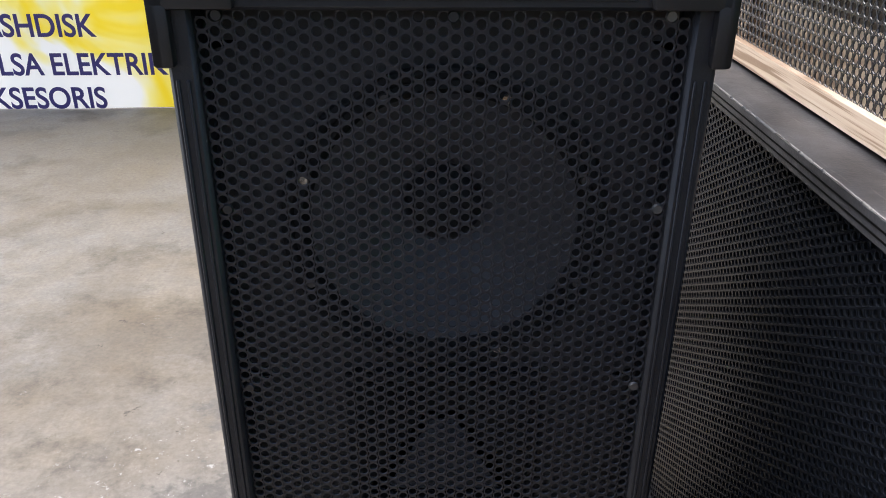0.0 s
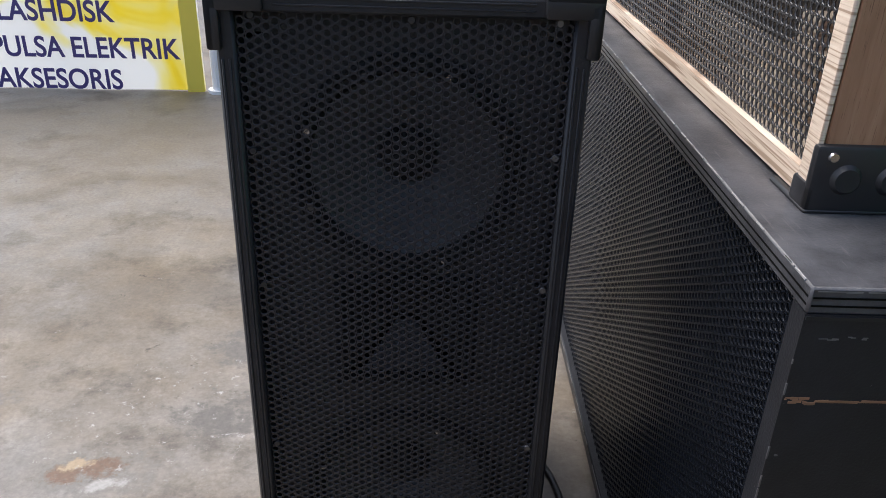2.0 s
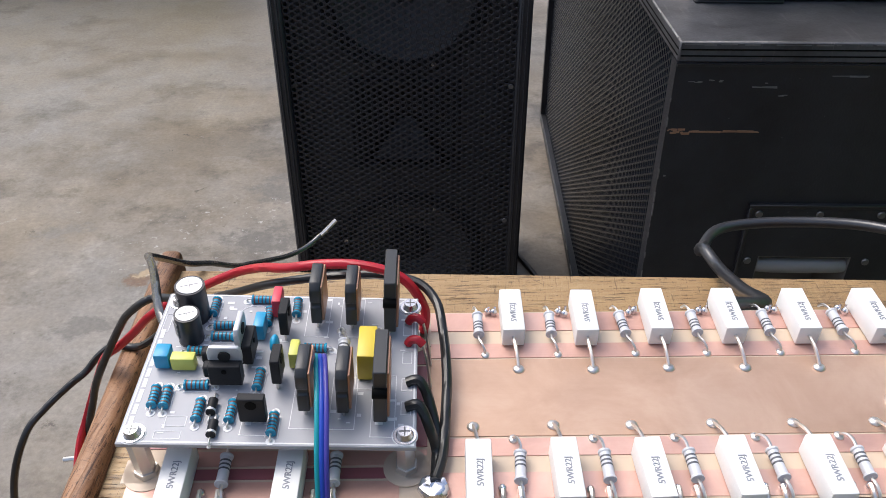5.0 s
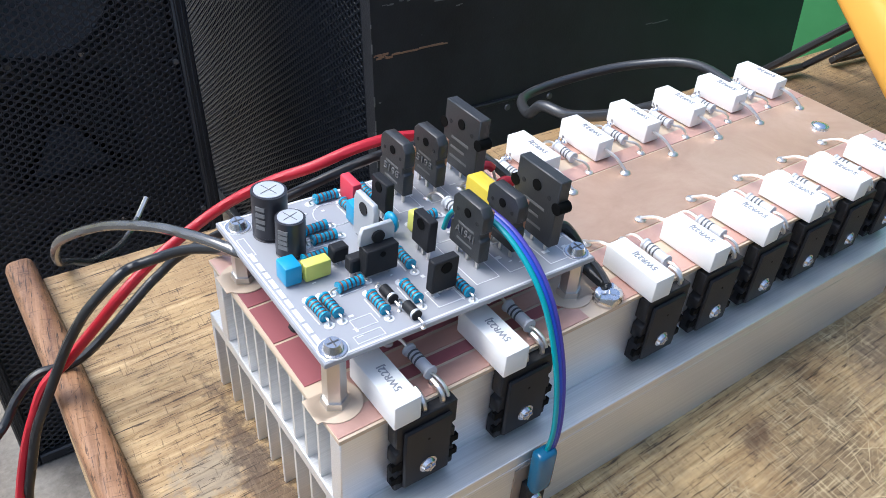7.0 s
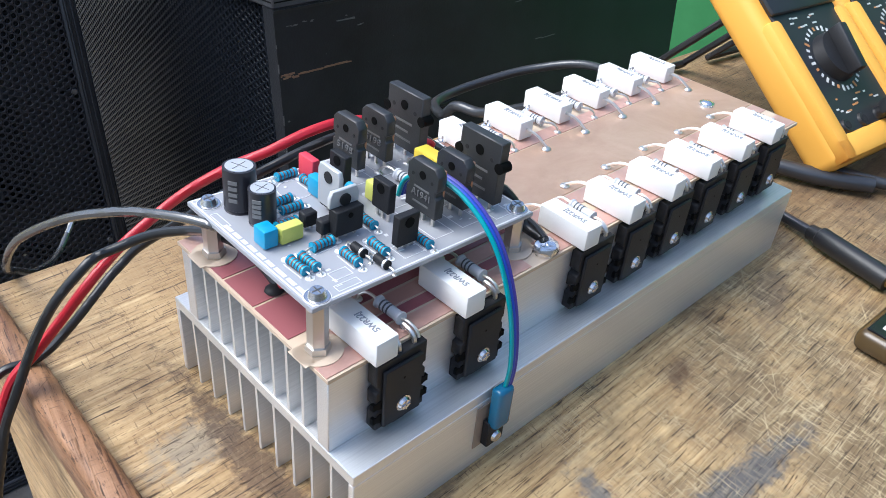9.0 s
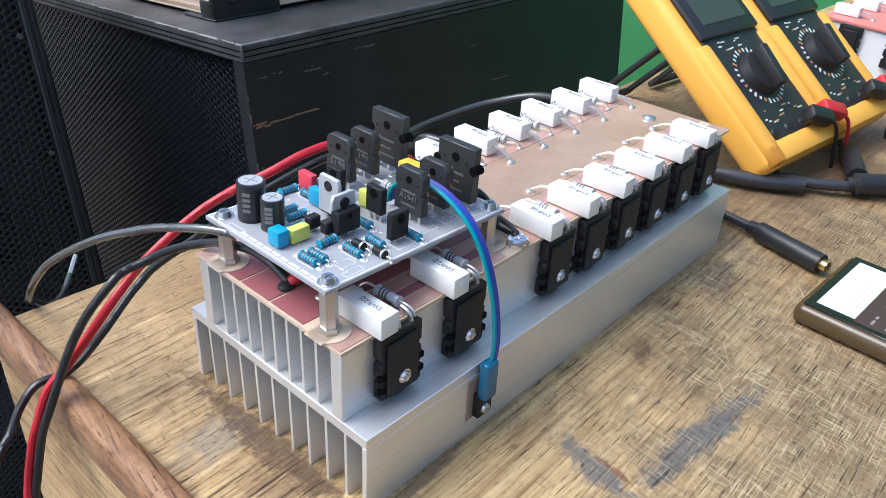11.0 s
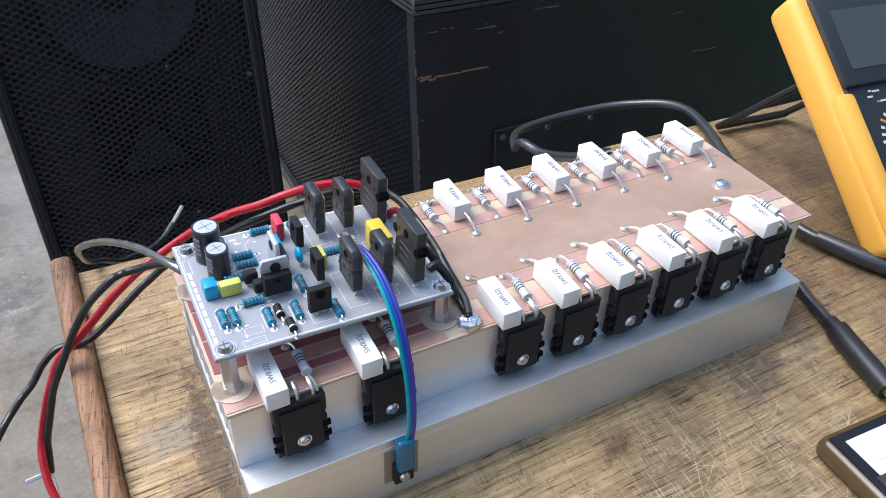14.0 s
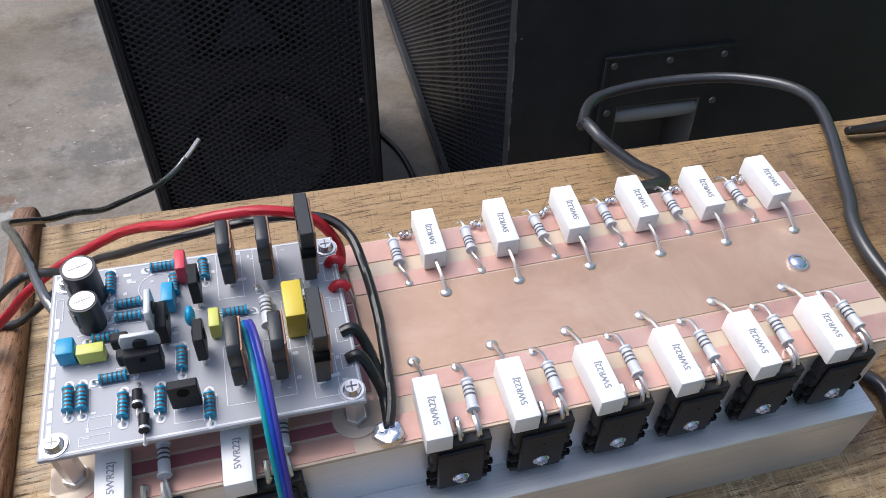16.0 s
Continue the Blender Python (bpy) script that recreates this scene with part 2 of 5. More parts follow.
    # dark cracks with the grain, nicks across it
    for angle, sx, sy, lo, k in ((0.02, 42, 900, 0.405, 0.85), (1.50, 90, 1000, 0.385, 0.55), (0.85, 50, 1000, 0.34, 0.5), (-0.75, 50, 1000, 0.34, 0.5)):
        s = ramp(m, lay(sx, sy, angle, 4, 0.65), [(lo - 0.032, (0.11, 0.07, 0.04)), (lo, (1, 1, 1))])
        col = mixed(m, k, col, s, "MULTIPLY")
    # open pores and short pits along the grain
    for sx, sy, lo, k in ((170, 1000, 0.385, 0.75), (26, 620, 0.375, 0.8)):
        s = ramp(m, lay(sx, sy, 0.03, 3, 0.7), [(lo - 0.03, (0.13, 0.085, 0.055)), (lo, (1, 1, 1))])
        col = mixed(m, k, col, s, "MULTIPLY")
    deep = ramp(m, lay(45, 820, 0.02, 4, 0.65), [(0.35, (0, 0, 0)), (0.42, (1, 1, 1))])
    stain = ramp(m, noise_of(m, o, 70, 8, 0.8), [(0.33, (0.22, 0.15, 0.10)), (0.40, (1, 1, 1))])
    base(m, mixed(m, 0.75, col, stain, "MULTIPLY"))
    rough_of(m, noise_of(m, o, 90, 6, 0.7), 0.34, 0.70)
    bump(m, deep, 0.6, 0.0006)
    return m


def aluminium():
    m = mat("aluminium", (0.72, 0.72, 0.725), 0.38, 0.66)
    s = noise_of(m, coords(m, (1, 220, 220)), 10, 4, 0.7)
    base(m, ramp(m, s, [(0.3, (0.67, 0.67, 0.67)), (0.7, (0.83, 0.83, 0.83))]))
    rough_of(m, s, 0.32, 0.52)
    bump(m, s, 0.12, 0.0003)
    return m


def copper(pink=False):
    m = mat("pink_copper_foil" if pink else "copper_foil", (0.72, 0.42, 0.30), 0.42, 0.45)
    v = coords(m)
    base(m, ramp(m, noise_of(m, v, 28, 6, 0.65, 0.5), pink and [(0.3, (0.52, 0.31, 0.25)), (0.5, (0.62, 0.38, 0.315)), (0.75, (0.70, 0.49, 0.42))] or [(0.3, (0.45, 0.29, 0.20)), (0.5, (0.53, 0.35, 0.25)), (0.75, (0.62, 0.44, 0.33))]))
    # fine scratches from cleaning, and dull finger marks
    fine = noise_of(m, coords(m, (2, 90, 2), (0, 0, 0.5)), 14, 3, 0.6)
    bump(m, fine, 0.10, 0.0003)
    rough_of(m, noise_of(m, v, 45, 6, 0.7), 0.26, 0.58)
    return m


CONCRETE, BLACK, PLY, VENEER = concrete(), black_coat(), plywood(), veneer()
BLACK_DUST_SHEEN = black_coat("dust_and_sheen_black_coat", 0.22)
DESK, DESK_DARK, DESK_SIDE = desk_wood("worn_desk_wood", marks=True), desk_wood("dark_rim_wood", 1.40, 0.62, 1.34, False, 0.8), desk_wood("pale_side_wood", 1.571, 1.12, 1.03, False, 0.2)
ALU, COPPER, COPPER_PINK = aluminium(), copper(), copper(True)
GRILLE = mat("grille_paint", (0.021, 0.022, 0.028), 0.33, 0.0, 0.45)
GRILLE_STEEL = mat("worn_grille_steel", (0.045, 0.045, 0.048), 0.25, 0.3, 0.7)
GRILLE_DARK = mat("bass_grille_paint", (0.008, 0.010, 0.015), 0.26, 0.0, 0.20)
BAFFLE = mat("dark_baffle", (0.034, 0.034, 0.037), 0.6)
# near-black painted as the shade inside recesses; also black speaker parts
HOLLOW = mat("cavity_shade_black", (0.012, 0.012, 0.013), 0.8)
CONE = mat("speaker_cone", (0.080, 0.081, 0.086), 0.45, 0.0, 0.6)
PLASTIC = mat("black_plastic", (0.018, 0.018, 0.020), 0.42)
bump(PLASTIC, noise_of(PLASTIC, coords(PLASTIC), 1500, 2), 0.2, 0.0003)
EPOXY = mat("black_epoxy", (0.020, 0.020, 0.022), 0.45, 0.0, 0.18)
# near-black painted for the shade in notches and holes; also the ply lines
NOTCH = mat("notch_shade_and_ply_black", (0.003, 0.003, 0.003), 0.7, 0.0, 0.1)
bump(EPOXY, noise_of(EPOXY, coords(EPOXY), 2500, 2), 0.25, 0.0002)
LAMINATE = mat("laminate", (0.58, 0.46, 0.345), 0.45)
PURPLE = mat("masked_copper", (0.30, 0.10, 0.11), 0.35)
# paler copy of EPOXY: the sheen on the driver transistors' faces is in its colour
EPOXY_GREY = mat("sheen_grey_epoxy", (0.029, 0.030, 0.032), 0.40)
bump(EPOXY_GREY, noise_of(EPOXY_GREY, coords(EPOXY_GREY), 2500, 2), 0.25, 0.0002)
TAB = mat("dull_metal_tab", (0.58, 0.58, 0.59), 0.42, 0.35)
BOARD = mat("grey_solder_mask", (0.350, 0.352, 0.378), 0.36)
SILK = mat("white_silkscreen", (0.70, 0.70, 0.71), 0.5)
CERAMIC = mat("white_ceramic", (0.80, 0.79, 0.77), 0.55)
bump(CERAMIC, noise_of(CERAMIC, coords(CERAMIC), 900, 3), 0.3, 0.0003)
INK = mat("grey_ink", (0.28, 0.29, 0.32), 0.6)
SOLDER = mat("solder", (0.80, 0.80, 0.82), 0.22, 1.0)
DARK_STEEL = mat("dull_screw", (0.16, 0.16, 0.165), 0.45, 0.8)
BAND_GREY = mat("band_grey", (0.085, 0.090, 0.105), 0.5)
STEEL = mat("zinc_steel", (0.58, 0.58, 0.60), 0.26, 1.0)
TIN = mat("tinned_wire", (0.72, 0.69, 0.65), 0.34, 0.92)
RED = mat("red_wire", (0.44, 0.010, 0.022), 0.36)
WIRE_BLACK = mat("black_wire", (0.015, 0.015, 0.016), 0.33)
RUBBER = mat("rubber_cable", (0.030, 0.031, 0.035), 0.28, 0.0, 0.7)
BLUE_BODY = mat("blue_resistor", (0.02, 0.27, 0.43), 0.25)
GREY_BODY = mat("grey_resistor", (0.56, 0.57, 0.60), 0.42)
BAND_DARK = mat("band_dark", (0.04, 0.03, 0.035), 0.5)
BAND_BROWN = mat("band_brown", (0.16, 0.06, 0.03), 0.5)
CAP_SLEEVE = mat("capacitor_sleeve", (0.025, 0.024, 0.030), 0.35)
CAN = mat("capacitor_can", (0.66, 0.66, 0.67), 0.34, 0.5)
BLUE_BOX = mat("blue_film", (0.02, 0.30, 0.52), 0.35)
LIME_BOX = mat("lime_film", (0.62, 0.62, 0.13), 0.4)
YELLOW_BOX = mat("yellow_film", (0.66, 0.50, 0.05), 0.4)
RED_BOX = mat("red_film", (0.62, 0.05, 0.08), 0.4)
TEAL_WIRE, BLUE_WIRE, VIOLET_WIRE = mat("teal_wire", (0.01, 0.28, 0.32), 0.35), mat("blue_wire", (0.015, 0.06, 0.42), 0.35), mat("violet_wire", (0.055, 0.045, 0.30), 0.35)
YELLOW_RUBBER = mat("yellow_holster", (0.86, 0.43, 0.065), 0.5)
METER_BLACK = mat("meter_face", (0.022, 0.024, 0.028), 0.45)
LCD = mat("grey_display", (0.055, 0.062, 0.060), 0.25)
GREEN_WALL = mat("green_wall_paint", (0.06, 0.27, 0.09), 0.6)
base(GREEN_WALL, ramp(GREEN_WALL, noise_of(GREEN_WALL, coords(GREEN_WALL), 3, 6, 0.65), [(0.3, (0.045, 0.22, 0.07)), (0.7, (0.075, 0.31, 0.11))]))
PLASTER = mat("pale_plaster", (0.62, 0.61, 0.57), 0.8)
base(PLASTER, ramp(PLASTER, noise_of(PLASTER, coords(PLASTER), 2, 6, 0.65), [(0.3, (0.52, 0.50, 0.46)), (0.7, (0.68, 0.67, 0.63))]))


# ---- mesh tools ----
class Mesh:
    """Collects simple solids into one bmesh."""

    def __init__(self):
        self.bm = bmesh.new()

    def box(self, x0, x1, y0, y1, z0, z1, bevel=0.0, seg=1, m=None):
        t = bmesh.new()
        bmesh.ops.create_cube(t, size=1)
        bmesh.ops.scale(t, vec=(x1 - x0, y1 - y0, z1 - z0), verts=t.verts)
        if bevel:
            bmesh.ops.bevel(t, geom=t.edges[:], offset=bevel, segments=seg, affect="EDGES", profile=0.5)
        bmesh.ops.translate(t, vec=((x0 + x1) / 2, (y0 + y1) / 2, (z0 + z1) / 2), verts=t.verts)
        return self.take(t, m)

    def take(self, t, m=None):
        if m is not None:
            t.transform(m)
        me = bpy.data.meshes.new("tmp")
        t.to_mesh(me)
        t.free()
        self.bm.from_mesh(me)
        bpy.data.meshes.remove(me)
        return self

    def rod(self, a, b, r, r2=None, n=10, caps=True):
        a, b = Vector(a), Vector(b)
        t = bmesh.new()
        bmesh.ops.create_cone(t, cap_ends=caps, segments=n, radius1=r, radius2=r if r2 is None else r2, depth=(b - a).length)
        t.transform(Matrix.Translation((a + b) / 2) @ (b - a).to_track_quat("Z", "Y").to_matrix().to_4x4())
        return self.take(t)

    def ball(self, c, r, sx=1, sy=1, sz=1, n=8):
        t = bmesh.new()
        bmesh.ops.create_uvsphere(t, u_segments=n + 2, v_segments=n, radius=r)
        t.transform(Matrix.Translation(c) @ Matrix.Diagonal((sx, sy, sz, 1)))
        return self.take(t)

    def tube(self, pts, r, n=8, steps=8):
        pts = smooth(pts, steps)
        side, rings = None, []
        for i, p in enumerate(pts):
            d = (pts[min(i + 1, len(pts) - 1)] - pts[max(i - 1, 0)]).normalized()
            side = d.orthogonal().normalized() if side is None else (side - d * side.dot(d)).normalized()
            up = d.cross(side)
            rr = r(i / (len(pts) - 1)) if callable(r) else r
            rings.append([self.bm.verts.new(p + rr * (math.cos(a) * side + math.sin(a) * up)) for a in (2 * math.pi * k / n for k in range(n))])
        for u, w in zip(rings, rings[1:]):
            for k in range(n):
                self.bm.faces.new((u[k], u[(k + 1) % n], w[(k + 1) % n], w[k]))
        self.bm.faces.new(rings[0][::-1])
        self.bm.faces.new(rings[-1])
        return self

    def prism(self, outline, y0, y1, bevel=0.0):
        """An outline in x and z, drawn out along y."""
        t = bmesh.new()
        f = t.faces.new([t.verts.new((x, y0, z)) for x, z in outline])
        ext = bmesh.ops.extrude_face_region(t, geom=[f])
        bmesh.ops.translate(t, vec=(0, y1 - y0, 0), verts=[v for v in ext["geom"] if isinstance(v, bmesh.types.BMVert)])
        bmesh.ops.recalc_face_normals(t, faces=t.faces)
        if bevel:
            bmesh.ops.bevel(t, geom=t.edges[:], offset=bevel, segments=1, affect="EDGES", profile=0.5)
        return self.take(t)


def smooth(pts, steps):
    p = [Vector(q) for q in pts]
    if steps < 2 or len(p) < 3:
        return p
    out = []
    for i in range(len(p) - 1):
        a, b, c, d = p[max(i - 1, 0)], p[i], p[i + 1], p[min(i + 2, len(p) - 1)]
        for k in range(steps):
            t = k / steps
            out.append(0.5 * (2 * b + (c - a) * t + (2 * a - 5 * b + 4 * c - d) * t * t + (3 * b - a - 3 * c + d) * t ** 3))
    return out + [p[-1]]


def thing(name, label, category, m=None, group="", kind=""):
    ob = new(name)
    ob.empty_display_size = 0.01
    ob.matrix_world = m if m is not None else Matrix.Identity(4)
    return tagged(ob, label, category, group, kind)


def finish(bm, name, material, shade=True):
    me = bpy.data.meshes.new(name)
    (bm.bm if isinstance(bm, Mesh) else bm).to_mesh(me)
    (bm.bm if isinstance(bm, Mesh) else bm).free()
    me.materials.append(material)
    if shade:
        me.shade_smooth()
        me.set_sharp_from_angle(angle=radians(40))
    return me


def part(name, bm, material, parent, label="", m=None):
    ob = new(name, finish(bm, name, material) if not isinstance(bm, bpy.types.Mesh) else bm)
    ob.parent = parent
    if m is not None:
        ob.matrix_basis = m
    return tagged(ob, label)


def solid(name, bm, material, label, category, kind="", m=None, group=""):
    ob = new(name, finish(bm, name, material))
    if m is not None:
        ob.matrix_world = m
    return tagged(ob, label, category, group, kind)


def lettering(text, size, material, parent, m, name="lettering", fit=None, align="LEFT"):
    c = bpy.data.curves.new(name, "FONT")
    c.body, c.size, c.extrude, c.align_x = text, size, 0.0002 if size < 0.05 else 0.0006, align
    tmp = bpy.data.objects.new("tmp", c)
    scene.collection.objects.link(tmp)
    bpy.context.view_layer.update()
    me = bpy.data.meshes.new_from_object(tmp.evaluated_get(bpy.context.evaluated_depsgraph_get()))
    bpy.data.objects.remove(tmp)
    bpy.data.curves.remove(c)
    me.materials.clear()
    me.materials.append(material)
    if fit:
        xs = [v.co.x for v in me.vertices]
        k = fit / (max(xs) - min(xs))
        for v in me.vertices:
            v.co.x *= k
    return part(name, me, material, parent, m=m)


def letters(text, size, material, parent, m, fit):
    """A line of bold letters, each one a piece of its own."""
    c = bpy.data.curves.new("letter", "FONT")
    c.body, c.size, c.extrude, c.offset = text, size, 0.0006, size * 0.018
    tmp = bpy.data.objects.new("tmp", c)
    scene.collection.objects.link(tmp)
    bpy.context.view_layer.update()
    me = bpy.data.meshes.new_from_object(tmp.evaluated_get(bpy.context.evaluated_depsgraph_get()))
    bpy.data.objects.remove(tmp)
    bpy.data.curves.remove(c)
    bm = bmesh.new()
    bm.from_mesh(me)
    bpy.data.meshes.remove(me)
    xs = [v.co.x for v in bm.verts]
    x0, k = min(xs), fit / (max(xs) - min(xs))
    for v in bm.verts:
        v.co.x = (v.co.x - x0) * k
    bmesh.ops.remove_doubles(bm, verts=bm.verts, dist=0.00001)
    left = set(bm.verts)
    while left:
        todo, island = [left.pop()], []
        while todo:
            v = todo.pop()
            island.append(v)
            for e in v.link_edges:
                o = e.other_vert(v)
                if o in left:
                    left.discard(o)
                    todo.append(o)
        one, place = bmesh.new(), {}
        for v in island:
            place[v] = one.verts.new(v.co)
        for f in {f for v in island for f in v.link_faces}:
            one.faces.new([place[v] for v in f.verts])
        part("letter", one, material, parent, m=m)
    bm.free()


def perforated(u, v, pitch, hole, depth, n=10, upright=False):
    """A sheet of metal u wide and v high in x and z, its front at y = 0, with round holes in staggered rows, or columns (upright)."""
    if upright:
        u, v = v, u
    rows, cols = int(v / (pitch * 0.866)), int(u / pitch)
    su, sv = u / (cols + 0.5), v / rows
    ang = np.arange(n) * 2 * np.pi / n
    ring = np.stack([np.cos(ang), np.sin(ang)], 1)
    # the cell is a rectangle, so each ring point is carried out to the cell's border
    scale = 1 / np.maximum(np.abs(ring[:, 0]) / (su / 2), np.abs(ring[:, 1]) / (sv / 2))
    border = ring * scale[:, None]
    verts, faces = [], []
    # a small chamfer round each hole
    levels = [(border, 0.0), (ring * (hole / 2 + 0.00035), 0.0), (ring * hole / 2, 0.00035), (ring * hole / 2, depth)]
    cell = np.concatenate([np.c_[p[:, 0], np.full(n, y), p[:, 1]] for p, y in levels])
    quads = [(j * n + k, j * n + (k + 1) % n, (j + 1) * n + (k + 1) % n, (j + 1) * n + k) for j in range(3) for k in range(n)]
    q = np.array(quads)
    i = 0
    for r in range(rows):
        for c in range(cols):
            x = (c + 0.5 + 0.5 * (r % 2)) * su
            verts.append(cell + np.array([x, 0, (r + 0.5) * sv]))
            faces.append(q + i)
            i += 4 * n
    me = bpy.data.meshes.new("perforated_sheet")
    points, quads = np.concatenate(verts), np.concatenate(faces)
    if upright:
        points, quads = points[:, [2, 1, 0]], quads[:, ::-1]
    me.from_pydata(points.tolist(), [], quads.tolist())
    return me


# ---- the shop ----
m = Mesh()
m.box(-40, 40, -30, 60, -0.2, 0.0)
ground = solid("ground", m, CONCRETE, "stained grey concrete floor with worn patches", "floor", "structure")
# added out of view: a low dark wall to shade the lower cabinet fronts
m = Mesh()
m.box(-3.2, 1.62, -1.75, -1.6, 0.0, 1.15)
solid("unseen_shade_wall", m, mat("shade_wall_dark", (0.16, 0.16, 0.15), 0.85), "added unseen dark wall that holds light off the cabinet fronts", "wall", "structure")
m = Mesh()
m.box(1.62, 1.77, -2.6, 2.6, 0.0, 1.5)
solid("wall_green", m, GREEN_WALL, "painted green masonry wall beside the bench", "wall", "structure")

# ---- banner ----
def banner():
    t = thing("banner", "yellow and white vinyl banner with dark blue lettering", "banner", pose(-0.678, 2.935, 0.0))
    m = Mesh()
    n = 24
    cols = []
    for i in range(n + 1):
        x = -2.4 * i / n
        y = 0.008 * math.sin(i * 1.3) + 0.005 * math.sin(i * 0.5)
        cols.append([m.bm.verts.new((x, y + d, z)) for z in (0.003, 1.5) for d in (0, 0.0015)])
    for a, b in zip(cols, cols[1:]):
        m.bm.faces.new((a[0], b[0], b[2], a[2]))
        m.bm.faces.new((a[1], a[3], b[3], b[1]))
        m.bm.faces.new((a[0], a[1], b[1], b[0]))
        m.bm.faces.new((a[2], b[2], b[3], a[3]))
    v = mat("banner_vinyl", (0.8, 0.7, 0.1), 0.4)
    f = noise_of(v, coords(v, (1, 1, 1)), 2.4, 3, 0.5, 1.2)
    ink = ramp(v, f, [(0.37, (0.92, 0.80, 0.15)), (0.45, (0.92, 0.87, 0.50)), (0.52, (0.92, 0.92, 0.90))])
    base(v, ink)
    glow = nd(v, "ShaderNodeBsdfTranslucent")
    both = nd(v, "ShaderNodeMixShader", Fac=0.8)
    tie(v, ink, glow.inputs["Color"])
    tie(v, v.node_tree.nodes["Principled BSDF"].outputs[0], both.inputs[1])
    tie(v, glow.outputs[0], both.inputs[2])
    tie(v, both.outputs[0], v.node_tree.nodes["Material Output"].inputs[0])
    part("sheet", m, v, t)
    # a yellow border band down the free edge
    m = Mesh()
    m.box(-0.060, 0.0, -0.0165, -0.0155, 0.004, 1.498)
    part("border_band", m, mat("banner_yellow", (0.88, 0.70, 0.10), 0.45), t)
    blue = mat("banner_blue", (0.075, 0.055, 0.21), 0.5)
    for text, z, w in (("- FLASHDISK", 0.2455, 0.491), ("- PULSA ELEKTRIK", 0.1215, 0.701), ("- AKSESORIS", 0.0100, 0.486)):
        letters(text, 0.100, blue, t, pose(-0.773, -0.0175, z, 90, 0, 0), w)
    m = Mesh()
    m.rod((0.049, 0.0, 0.0), (0.049, 0.0, 1.6), 0.024, n=16)
    m.rod((0.049, 0.0, 0.0), (0.049, 0.0, 0.012), 0.040, n=16)
    part("pole", m, mat("white_pole", (0.8, 0.8, 0.8), 0.4), t)


banner()


# ---- loudspeakers ----
def screw_head(m, c, r, axis="y"):
    d = {"y": Vector((0, -1, 0)), "x": Vector((-1, 0, 0)), "z": Vector((0, 0, 1))}[axis]
    c = Vector(c)
    m.rod(c, c + d * r * 0.45, r, r * 0.8, n=12)
    return m


def lathe(m, x, z, profile, n=48):
    """Turns a profile of radius and depth round the y axis through x, z."""
    rings = [[m.bm.verts.new((x + r * math.cos(a), y, z + r * math.sin(a))) for a in (2 * math.pi * k / n for k in range(n))] for r, y in profile]
    for p, q in zip(rings, rings[1:]):
        for k in range(n):
            m.bm.faces.new((p[k], p[(k + 1) % n], q[(k + 1) % n], q[k]))


